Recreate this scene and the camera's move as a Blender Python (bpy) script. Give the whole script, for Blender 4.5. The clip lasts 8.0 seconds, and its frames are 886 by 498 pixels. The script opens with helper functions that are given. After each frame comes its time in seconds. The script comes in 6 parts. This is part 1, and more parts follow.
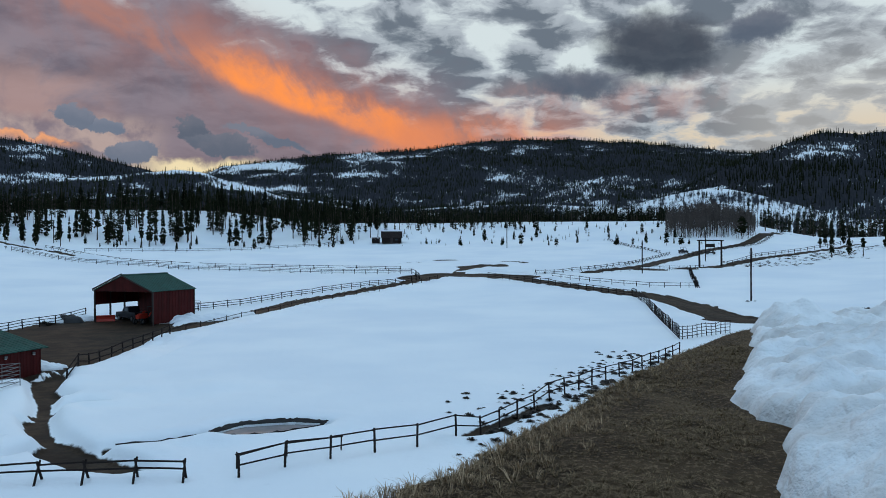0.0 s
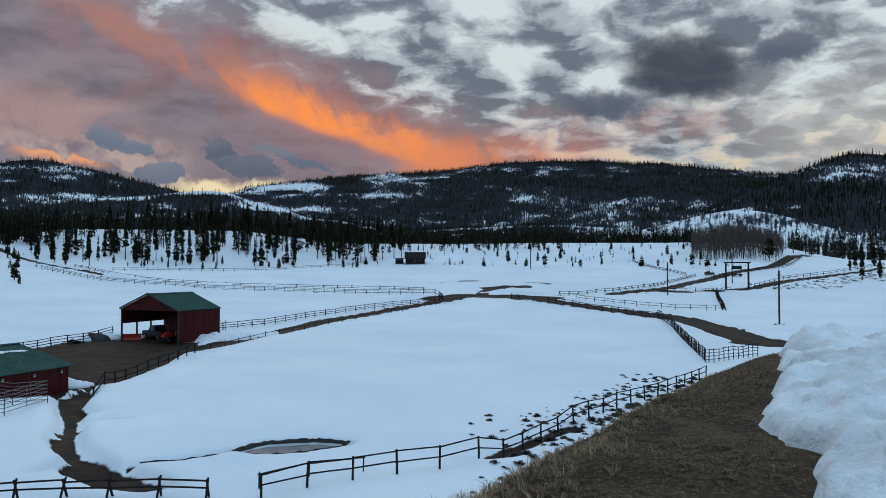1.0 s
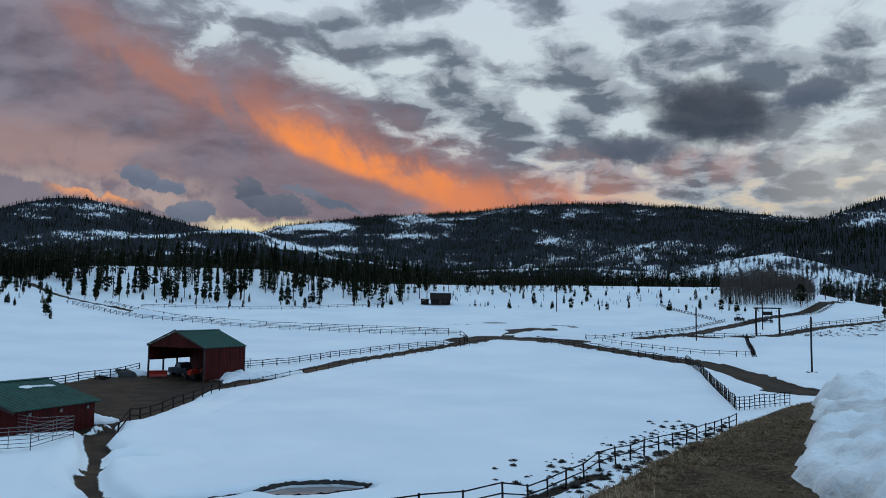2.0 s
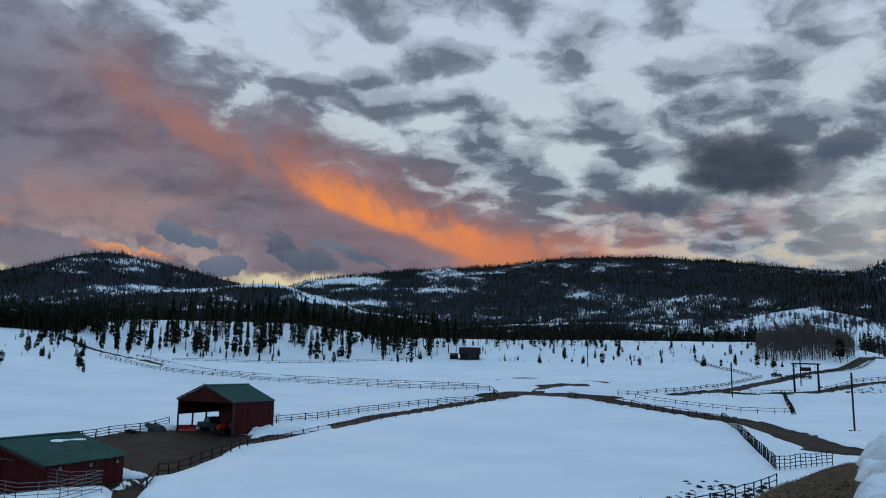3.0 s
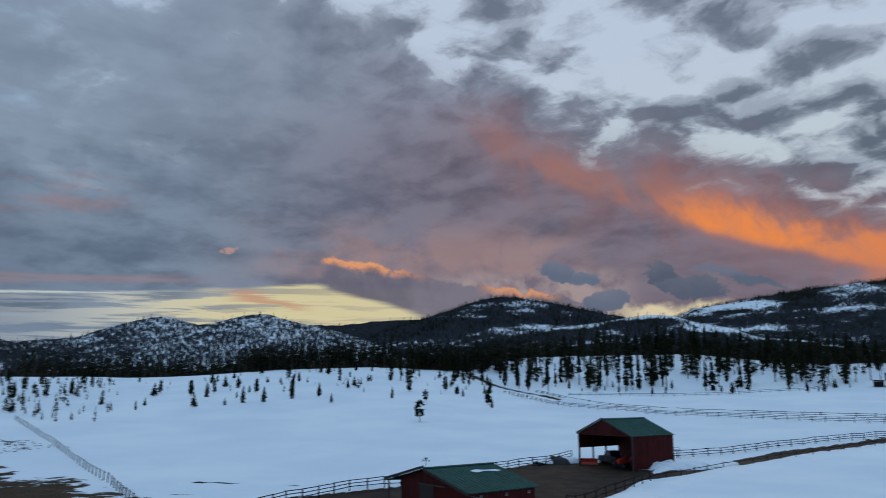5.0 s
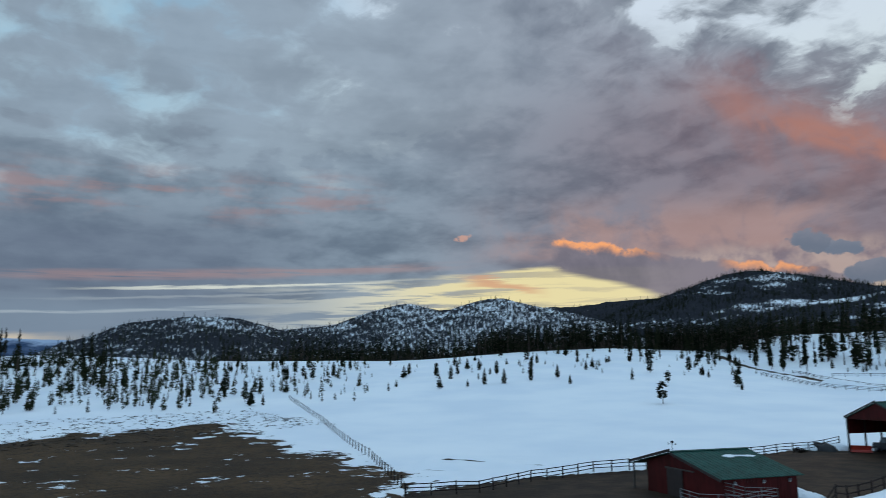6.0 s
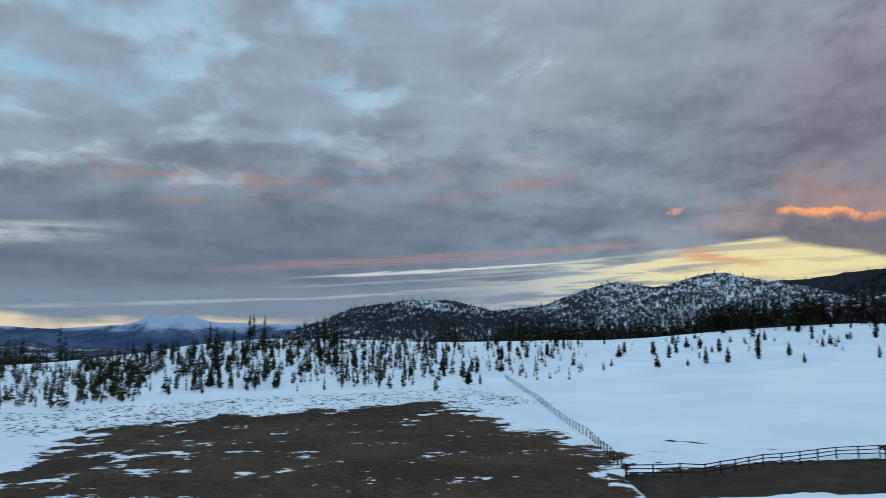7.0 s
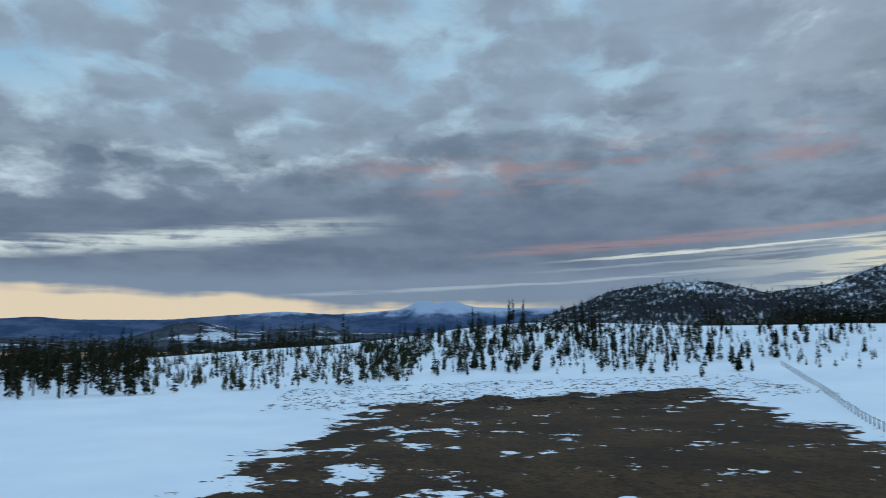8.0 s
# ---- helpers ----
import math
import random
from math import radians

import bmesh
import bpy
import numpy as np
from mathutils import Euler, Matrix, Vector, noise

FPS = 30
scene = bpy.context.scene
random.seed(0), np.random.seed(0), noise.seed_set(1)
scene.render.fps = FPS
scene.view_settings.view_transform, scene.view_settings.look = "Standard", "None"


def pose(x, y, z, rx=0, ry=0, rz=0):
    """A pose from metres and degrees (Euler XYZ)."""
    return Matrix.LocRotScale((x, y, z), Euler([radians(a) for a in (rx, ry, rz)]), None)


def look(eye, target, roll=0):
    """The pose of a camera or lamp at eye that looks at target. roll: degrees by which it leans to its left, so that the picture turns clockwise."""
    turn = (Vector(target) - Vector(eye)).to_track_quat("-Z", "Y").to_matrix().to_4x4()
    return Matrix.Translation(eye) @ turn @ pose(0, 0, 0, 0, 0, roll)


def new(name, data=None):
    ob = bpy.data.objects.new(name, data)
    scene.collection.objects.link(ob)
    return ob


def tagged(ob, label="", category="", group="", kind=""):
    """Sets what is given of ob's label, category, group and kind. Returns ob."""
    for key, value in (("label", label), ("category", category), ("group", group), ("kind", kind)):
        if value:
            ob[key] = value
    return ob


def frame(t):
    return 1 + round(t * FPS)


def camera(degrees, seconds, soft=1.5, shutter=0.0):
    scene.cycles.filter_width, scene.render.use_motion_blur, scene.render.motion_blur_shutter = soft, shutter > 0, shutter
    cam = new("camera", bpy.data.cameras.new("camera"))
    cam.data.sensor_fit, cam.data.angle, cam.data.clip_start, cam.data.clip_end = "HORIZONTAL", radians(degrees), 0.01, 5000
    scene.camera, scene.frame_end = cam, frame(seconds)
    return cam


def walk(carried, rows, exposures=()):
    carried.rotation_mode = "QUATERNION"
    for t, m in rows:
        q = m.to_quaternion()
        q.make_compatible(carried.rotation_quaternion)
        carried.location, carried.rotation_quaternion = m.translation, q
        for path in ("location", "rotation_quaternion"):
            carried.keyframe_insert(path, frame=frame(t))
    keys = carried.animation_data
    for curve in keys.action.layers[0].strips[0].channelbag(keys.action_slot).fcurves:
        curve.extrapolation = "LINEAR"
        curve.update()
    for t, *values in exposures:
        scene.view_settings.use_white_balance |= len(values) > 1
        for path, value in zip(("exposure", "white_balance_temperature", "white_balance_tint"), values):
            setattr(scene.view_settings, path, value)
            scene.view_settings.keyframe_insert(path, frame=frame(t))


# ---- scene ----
EYE_Z = 10.0
cam = camera(60.83, 8.0, soft=0.85, shutter=0.25)
# seconds, yaw, pitch, roll of a camera that turns where it stands
ROWS = [
    (0.0, -1.775, -0.18, 0.267),
    (0.2, -1.38, 0.06, 0.25),
    (0.5, -1.163, 0.383, 0.239),
    (1.0, 0.002, 1.401, 0.0),
    (1.5, 1.182, 2.791, -0.414),
    (3.0, 4.118, 8.563, -1.005),
    (3.5, 7.055, 10.328, -0.511),
    (4.0, 13.008, 11.108, 0.033),
    (4.5, 22.543, 11.144, 0.245),
    (5.0, 32.923, 10.847, 0.324),
    (6.5, 58.45, 8.899, 0.675),
    (7.0, 66.535, 8.282, 0.793),
    (7.5, 76.002, 7.773, 0.734),
    (8.0, 85.809, 7.285, 0.449),
]
walk(cam, [(t, pose(0, 0, EYE_Z, 90 + pitch, roll, yaw)) for t, yaw, pitch, roll in ROWS],
     [(0.0, 0.0, 6500, 10), (1.0, -0.05, 6500, 10), (1.7, -0.12, 6400, 10), (3.0, -0.32, 6150, 11), (3.5, -0.4, 6100, 12), (4.5, -0.42, 6000, 13),
      (5.2, -0.3, 6150, 12), (6.3, 0.0, 6500, 8), (7.0, 0.0, 6450, 8), (8.0, 0.0, 6250, 9)])


# ---------------------------------------------------------------- node arithmetic
class Sock:
    """A socket of a node tree that can be added, multiplied and so on."""

    def __init__(self, tree, s):
        self.tree, self.s = tree, s

    def op(self, kind, *others):
        n = self.tree.nodes.new("ShaderNodeMath")
        n.operation = kind
        for k, v in enumerate((self, *others)):
            if isinstance(v, Sock):
                self.tree.links.new(v.s, n.inputs[k])
            else:
                n.inputs[k].default_value = v
        return Sock(self.tree, n.outputs[0])

    def __add__(self, o): return self.op("ADD", o)
    def __radd__(self, o): return self.op("ADD", o)
    def __sub__(self, o): return self.op("SUBTRACT", o)
    def __rsub__(self, o): return (self * -1.0) + o
    def __mul__(self, o): return self.op("MULTIPLY", o)
    def __rmul__(self, o): return self.op("MULTIPLY", o)
    def __truediv__(self, o): return self.op("DIVIDE", o)
    def __pow__(self, o): return self.op("POWER", o)
    def least(self, o): return self.op("MINIMUM", o)
    def most(self, o): return self.op("MAXIMUM", o)

    def step(self, a, b):
        """0 at a, 1 at b, smooth between (a may be above b)."""
        n = self.tree.nodes.new("ShaderNodeMapRange")
        n.interpolation_type = "SMOOTHSTEP"
        self.tree.links.new(self.s, n.inputs[0])
        lo, hi = (a, b) if a < b else (b, a)
        n.inputs[1].default_value, n.inputs[2].default_value = lo, hi
        n.inputs[3].default_value, n.inputs[4].default_value = (0, 1) if a < b else (1, 0)
        return Sock(self.tree, n.outputs[0])


class Nodes:
    def __init__(self, tree):
        self.tree = tree
        tree.nodes.clear()

    def node(self, kind, **inputs):
        n = self.tree.nodes.new(kind)
        for k, v in inputs.items():
            k = k.replace("_", " ")
            if isinstance(v, Sock):
                self.tree.links.new(v.s, n.inputs[k])
            else:
                n.inputs[k].default_value = v
        return n

    def out(self, n, k=0): return Sock(self.tree, n.outputs[k])

    def split(self, v):
        n = self.tree.nodes.new("ShaderNodeSeparateXYZ")
        self.tree.links.new(v.s, n.inputs[0])
        return [self.out(n, k) for k in range(3)]

    def join(self, x, y, z=0.0):
        n = self.tree.nodes.new("ShaderNodeCombineXYZ")
        for k, v in enumerate((x, y, z)):
            if isinstance(v, Sock):
                self.tree.links.new(v.s, n.inputs[k])
            else:
                n.inputs[k].default_value = v
        return self.out(n)

    def noise(self, v, scale=1.0, detail=4.0, rough=0.55, warp=0.0):
        n = self.node("ShaderNodeTexNoise", Vector=v, Scale=scale, Detail=detail, Roughness=rough, Distortion=warp)
        return self.out(n, 0)

    def mix(self, f, a, b):
        n = self.tree.nodes.new("ShaderNodeMix")
        n.data_type, n.clamp_factor = "RGBA", True
        for k, v in ((0, f), (6, a), (7, b)):
            if isinstance(v, Sock):
                self.tree.links.new(v.s, n.inputs[k])
            elif k == 0:
                n.inputs[k].default_value = v
            else:
                n.inputs[k].default_value = (*v, 1.0)
        return self.out(n, 2)

    def place(self): return self.out(self.tree.nodes.new("ShaderNodeTexCoord"), 3)

    def world_place(self): return self.out(self.tree.nodes.new("ShaderNodeNewGeometry"), 0)

    def attr(self, name):
        n = self.tree.nodes.new("ShaderNodeAttribute")
        n.attribute_name = name
        return self.out(n, 2)

    def one(self): return self.out(self.tree.nodes.new("ShaderNodeObjectInfo"), 5)

    def island(self): return self.out(self.tree.nodes.new("ShaderNodeNewGeometry"), 8)


# ---------------------------------------------------------------- sky and light
def make_sky():
    world = bpy.data.worlds.new("dusk_sky")
    scene.world = world
    world.use_nodes = True
    g = Nodes(world.node_tree)
    d = g.out(g.tree.nodes.new("ShaderNodeTexCoord"), 0)
    x, y, z = g.split(d)
    az = (x * -1.0).op("ARCTAN2", y) * 57.2958
    el = z.op("ARCSINE") * 57.2958
    # cloud coordinates: a flat sheet overhead that crowds towards the horizon, and plain angles for what lies low
    lift = z.most(0.0) + 0.24
    sheet = g.join(x / lift, y / lift)
    low = g.join(az * 0.1, el * 0.1)
    long = g.join(az * 0.03, el * 0.30)
    lump = g.noise(low, 2.2, 5, 0.6, 0.3)
    knot = g.noise(low, 5.5, 6, 0.6, 0.2)
    fine = g.noise(low, 16.0, 4, 0.6)
    strata = g.noise(long, 2.4, 5, 0.55, 0.2)
    wob = g.noise(low, 0.9, 4, 0.55) - 0.5

    def band(v, line, half, soft):
        """1 on the line, 0 past half, soft towards the rim."""
        off = (v - line).op("ABSOLUTE")
        return off.step(half, half - soft)

    # puffs: crumpled cells of the sheet, thick in the middle and frayed at the edge
    bend = g.tree.nodes.new("ShaderNodeTexNoise")
    bend.inputs["Scale"].default_value, bend.inputs["Detail"].default_value = 6.0, 4.0
    g.tree.links.new(sheet.s, bend.inputs["Vector"])
    bx, by, _ = g.split(g.out(bend, 1))
    sx, sy, _ = g.split(sheet)
    shifted = g.join(sx + (bx - 0.5) * 0.13, sy + (by - 0.5) * 0.13)

    def cells(v, scale):
        n = g.node("ShaderNodeTexVoronoi", Vector=v, Scale=scale, Randomness=1.0)
        n.feature = "SMOOTH_F1"
        n.inputs["Smoothness"].default_value = 0.45
        return g.out(n, 0)

    cell = 1.0 - cells(shifted, 7.6) * 1.25
    frays = g.noise(shifted, 7.4, 7, 0.60)
    puff = cell * 0.42 + frays * 0.85 - 0.06
    broad = g.noise(sheet, 3.2, 4, 0.55)
    # the same puffs a little nearer the sun, to shade one side
    nudged = g.join(sx + (bx - 0.5) * 0.13 - 0.012, sy + (by - 0.5) * 0.13 + 0.04)
    crown = ((1.0 - cells(nudged, 7.6) * 1.25) * 0.42 + g.noise(nudged, 7.4, 7, 0.60) * 0.85 - 0.06 - puff).step(-0.10, 0.14)

    # clear sky behind the clouds
    left = az.step(48.0, 72.0)
    haze = g.mix(el.step(7.0, 13.0), (0.70, 0.60, 0.46), (0.66, 0.75, 0.77))
    haze = g.mix(el.step(16.0, 27.0), haze, (0.64, 0.73, 0.84))
    haze_l = g.mix(el.step(4.0, 9.0), (0.62, 0.57, 0.50), (0.56, 0.68, 0.74))
    haze_l = g.mix(el.step(11.0, 21.0), haze_l, g.mix(broad.step(0.35, 0.62), (0.27, 0.49, 0.68), (0.40, 0.58, 0.71)))
    clear = g.mix(left, haze, haze_l)

    # cover: puffs with gaps to the right, a closed sheet in the middle, open again far left
    edge = el - (az * 0.39 + 13.0) - (puff - 0.62) * 9.0 + wob * 4.0
    closed_r = edge.step(2.2, -2.6) * az.step(-9.0, 1.0)
    top_l = el - 19.2 + (az - 52.0) * 0.075 - (puff - 0.62) * 11.0 + wob * 7.0 - (broad - 0.5) * 9.0
    closed = closed_r * (1.0 - top_l.step(-1.8, 3.4) * az.step(44.0, 56.0) * 0.9)
    crowd = 0.10 + el.step(21.0, 12.5) * 0.07 + closed_r * 0.2 - az.step(-22.0, -31.0) * 0.07 - el.step(19.0, 28.0) * 0.03 + (broad - 0.5) * 0.30
    thick = puff + crowd - az.step(56.0, 88.0) * 0.09
    cover = ((thick.step(0.50, 0.66) * 0.95) * (1.0 - left) + (thick.step(0.44, 0.80) * 0.9) * left).most(closed)
    core = (thick - crown * 0.12).step(0.54, 0.80)

    # cloud colour: grey puffs, mauve sheet, slate far left
    grey = g.mix(core, (0.40, 0.455, 0.51), (0.118, 0.15, 0.195))
    shade = (puff * 0.22 + lump * 0.35 + (broad - 0.5) * 0.8 + (frays - 0.5) * 0.25 - crown * 0.05).step(0.12, 0.50)
    mauve = g.mix(shade, (0.245, 0.225, 0.275), (0.122, 0.117, 0.158))
    mauve = g.mix(el.step(17.0, 24.0) * 0.85, mauve, g.mix(shade, (0.34, 0.38, 0.46), (0.120, 0.140, 0.195)))
    mauve = g.mix(el.step(12.0, 8.5) * az.step(2.0, 10.0) * 0.6, mauve, (0.24, 0.19, 0.225))
    slate = g.mix((strata * 0.2 + puff * 0.16 + broad * 0.75 + (frays - 0.5) * 0.2).step(0.44, 0.72), (0.26, 0.335, 0.42), (0.138, 0.188, 0.252))
    slate = g.mix(el.step(14.0, 9.0) * az.step(50.0, 72.0) * (0.45 + strata * 0.5), slate, (0.125, 0.162, 0.235))
    slate = g.mix(el.step(6.2, 4.6) * 0.75, slate, (0.21, 0.28, 0.37))
    grey = g.mix(az.step(-17.0, -27.0) * el.step(17.0, 9.0) * 0.65, grey, (0.46, 0.46, 0.45))
    grey = g.mix(el.step(15.0, 25.0) * 0.5, grey, g.mix(core, (0.44, 0.51, 0.60), (0.21, 0.25, 0.31)))
    cloud = g.mix(closed_r, grey, mauve)
    slate = g.mix(el.step(13.0, 20.0) * 0.4, slate, (0.36, 0.43, 0.52))
    cloud = g.mix(az.step(30.0, 58.0), cloud, slate)
    sky = g.mix(cover, clear, cloud)

    # fibres of falling snow lit from below: they hang steeply across the slanting sheet
    across = el - az * 1.05
    fibre = g.noise(g.join(across * 0.055 + (lump - 0.5) * 0.12, (el + az) * 0.022), 3.0, 6, 0.6, 0.5)
    over_line = el - (az * 0.31 + 7.0) + wob * 1.2
    wash = over_line.step(-4.5, 3.0) * (edge + 2.0).step(1.5, -3.5) * az.step(44.0, 25.0) * az.step(-6.0, 4.0) * (1.0 - az.step(24.0, 34.0) * el.step(13.0, 18.0) * 0.7)
    sky = g.mix(wash * (fibre * 0.6 + lump * 0.4).step(0.32, 0.62) * 0.85, sky, (0.345, 0.185, 0.180))
    low_wash = el.step(8.2, 9.2) * el.step(14.0, 10.5) * az.step(19.0, 26.0) * az.step(52.0, 40.0)
    sky = g.mix(low_wash * lump.step(0.34, 0.60) * 0.7, sky, (0.45, 0.295, 0.275))
    # the upper strand and the glowing one under it, sharp below and frayed above
    strand = over_line - 0.5 - (az - 16.0) * 0.11
    upper = strand.step(-0.7, 0.5) * strand.step(4.2, 0.5) * az.step(34.0, 22.0) * az.step(9.0, 17.0)
    sky = g.mix(upper * (fibre.step(0.36, 0.66) * 0.70 + 0.05), sky, (0.47, 0.205, 0.150))
    glow = over_line.step(-0.5, 0.9) * over_line.step(7.5, 0.9) * az.step(20.0, 12.0) * az.step(-5.0, 2.0)
    glow = glow * ((fibre * 0.7 + knot * 0.3).step(0.30, 0.62) * 0.8 + 0.28)
    sky = g.mix(glow, sky, g.mix((glow * over_line.step(5.5, 0.5)).step(0.10, 0.72), (0.42, 0.19, 0.155), (1.0, 0.31, 0.085)))
    tail = el.step(11.2, 8.3) * az.step(-17.0, -3.0) * az.step(7.0, 1.0) * (lump * 0.6 + fibre * 0.4).step(0.32, 0.56)
    sky = g.mix(tail * 0.9, sky, (0.74, 0.25, 0.12))
    blush = band(el, 10.6 + wob * 2.0, 2.4, 2.0) * az.step(-3.0, -9.0) * az.step(-25.0, -18.0)
    sky = g.mix(blush * (lump * 0.5 + knot * 0.5).step(0.36, 0.62) * 0.6, sky, (0.44, 0.255, 0.23))

    # light breaking out low beside the last dark clouds
    pale = el.step(9.6, 8.2) * az.step(17.5, 21.0) * az.step(37.0, 30.0) * (knot * 0.5 + lump * 0.5).step(0.62, 0.44)
    sky = g.mix(pale * 0.75, sky, (0.52, 0.40, 0.36))
    gap_m = (el + wob * 1.6 + (knot - 0.5) * 2.4).step(6.7, 5.9) * az.step(11.0, 14.0) * az.step(22.0, 17.5)
    sky = g.mix(gap_m, sky, (0.85, 0.72, 0.45))

    # the open strip over the far hills, crossed by thin layers
    thin = g.noise(g.join(az * 0.045, el * 0.75 + az * 0.010), 2.4, 5, 0.6, 0.3)
    brim = el + wob * 1.6 + (strata - 0.5) * 2.6 + (az - 44.0).most(0.0) * 0.07
    gap_l = brim.step(8.3, 7.5) * az.step(30.0, 36.0) * az.step(70.0, 52.0)
    sky = g.mix(gap_l * (1.0 - thin.step(0.47, 0.60) * (az.step(36.0, 56.0) * 0.65 + 0.25)), sky, g.mix(az.step(62.0, 46.0), (0.62, 0.65, 0.60), (0.82, 0.72, 0.40)))
    lens = band(el, 6.75 + (az - 45.5) * 0.16 + (thin - 0.5) * 2.0, 0.42, 0.35) * band(az, 46.0, 4.0, 3.0)
    sky = g.mix(lens * 0.85, sky, (0.66, 0.36, 0.22))
    # long streaks, each a bearing where it starts, its height there, how steeply it climbs, half width, end bearing, strength, colour
    ripple = (thin - 0.5) * 0.7 + (strata - 0.5) * 0.5
    for a, e, slope, half, b, much, rgb in ((82.0, 6.85, 0.045, 0.5, 50.0, 0.5, (0.42, 0.27, 0.26)), (75.5, 6.25, 0.045, 0.14, 54.0, 0.9, (0.68, 0.72, 0.66)),
                                            (97.0, 3.75, 0.045, 0.20, 60.0, 0.5, (0.46, 0.54, 0.60)), (78.0, 5.5, 0.04, 0.12, 56.0, 0.35, (0.46, 0.52, 0.56))):
        s = band(el, e - (az - a) * slope + ripple, half, half * 0.9) * az.step(a + 4.0, a - 5.0) * az.step(b - 4.0, b + 6.0)
        sky = g.mix(s * much * thin.step(0.30, 0.5), sky, rgb)
    rosy = band(el, 13.2 + wob * 5.0, 2.6, 2.2) * az.step(52.0, 60.0) * az.step(98.0, 86.0) * (strata * 0.6 + lump * 0.4).step(0.47, 0.60)
    sky = g.mix(rosy * 0.55, sky, (0.38, 0.245, 0.245))
    # the bright rent over the far valley and the glowing slot along its horizon
    rent = band(el, 9.2 - (az - 91.0) * 0.10 + ripple * 1.5, 0.95, 0.8) * az.step(86.0, 103.0) * (frays * 0.5 + thin * 0.5).step(0.36, 0.56)
    sky = g.mix(rent * 0.85, sky, (0.66, 0.74, 0.72))
    slot = (el + wob * 2.4 - strata * 1.6 + az.step(112.0, 84.0) * 1.0).step(3.45, 2.8) * az.step(74.0, 84.0)
    sky = g.mix(slot * 0.9, sky, (0.80, 0.66, 0.46))

    # the dark bank with a lit top that leans down towards the pass
    top = 10.1 + (az - 41.5) * 0.175 + (lump - 0.5) * 2.0 + (knot - 0.5) * 1.1
    foot = 7.8 + (az - 41.5) * 0.29 + (strata - 0.5) * 1.0
    bank = (el - top).step(0.12, -0.12) * (el - foot).step(-0.25, 0.3) * (az + (knot - 0.5) * 3.0).step(42.4, 41.6) * az.step(18.0, 24.0)
    crest_lit = (el - top).step(-0.75, -0.05) * (az.step(33.0, 38.0) + band(az, 27.0, 3.6, 2.0) * 0.8).least(1.0) * (fine * 0.5 + knot * 0.5).step(0.36, 0.52)
    sky = g.mix(bank * 0.96, sky, g.mix(crest_lit, g.mix(lump.step(0.35, 0.65), (0.23, 0.21, 0.255), (0.155, 0.148, 0.19)), (1.0, 0.42, 0.17)))

    # single clouds that stand in front: bearing, height, half width, half height, slope, shade, edge
    wa = az + (lump - 0.5) * 3.0 + (knot - 0.5) * 2.4 + (fine - 0.5) * 1.2
    we = el + (g.noise(low, 3.1, 5, 0.6, 0.2) - 0.5) * 1.5 + (g.noise(low, 9.0, 6, 0.65) - 0.5) * 1.5
    for a, e, w, h, slope, dark, crisp in ((-17.6, 14.2, 5.0, 2.9, 0.05, 0.064, 0.15), (-12.2, 11.9, 4.0, 1.3, 0.0, 0.11, 0.15), (-24.5, 14.9, 3.4, 1.3, -0.1, 0.12, 0.2),
                                           (16.5, 8.4, 1.3, 1.0, 0.2, 0.120, 0.75), (14.5, 7.4, 2.6, 0.95, 0.1, 0.125, 0.75), (11.4, 8.1, 3.2, 0.42, 0.27, 0.150, 0.5),
                                           (24.2, 8.9, 1.5, 0.75, 0.0, 0.165, 0.6), (22.2, 8.5, 1.1, 0.5, 0.0, 0.175, 0.6), (20.4, 6.7, 1.9, 0.95, -0.2, 0.165, 0.75)):
        u, v = (wa - a) * (1 / w), (we - e - (az - a) * slope) * (1 / h)
        far = u * u + v * v
        body = far.step(1.1, crisp)
        tint = g.mix(((el - e) * (1 / h) + (knot - 0.5) * 2.5).step(-0.5, 1.2), (dark * 0.80, dark * 1.04, dark * 1.45), (dark * 1.2, dark * 1.36, dark * 1.75))
        sky = g.mix(body * 0.95, sky, tint)
    wisp = ((az - 49.0) * 1.3 + (fine - 0.5) * 2.5) ** 2.0 + ((el - 10.4 - (49.0 - az) * 0.15) * 3.2 + (knot - 0.5) * 2.0) ** 2.0
    sky = g.mix(wisp.step(1.0, 0.3) * 0.8, sky, (0.62, 0.36, 0.29))

    # the rest of the dome, which the camera never faces
    up = el.step(30.0, 60.0)
    back = az.step(125.0, 160.0).most(az.step(-45.0, -90.0)) * el.step(-5.0, 10.0)
    sky = g.mix(up, sky, (0.56, 0.85, 1.12))
    sky = g.mix(back * (1.0 - up), sky, (0.34, 0.50, 0.70))
    air = g.tree.nodes.new("ShaderNodeTexSky")
    air.sky_type, air.sun_disc, air.sun_elevation, air.sun_rotation = "NISHITA", False, radians(1.5), radians(-15)
    under = g.node("ShaderNodeBackground", Color=g.out(air), Strength=0.0008)
    over = g.node("ShaderNodeBackground", Color=sky, Strength=1.0)
    both = g.tree.nodes.new("ShaderNodeAddShader")
    g.tree.links.new(under.outputs[0], both.inputs[0])
    g.tree.links.new(over.outputs[0], both.inputs[1])
    end = g.tree.nodes.new("ShaderNodeOutputWorld")
    g.tree.links.new(both.outputs[0], end.inputs[0])


make_sky()
sun_data = bpy.data.lights.new("sun", "SUN")
sun_data.energy, sun_data.angle, sun_data.color = 0.15, radians(20), (1.0, 0.72, 0.5)
sun = new("sun", sun_data)
sun.matrix_world = look((-26, 100, 18), (0, 0, 0))
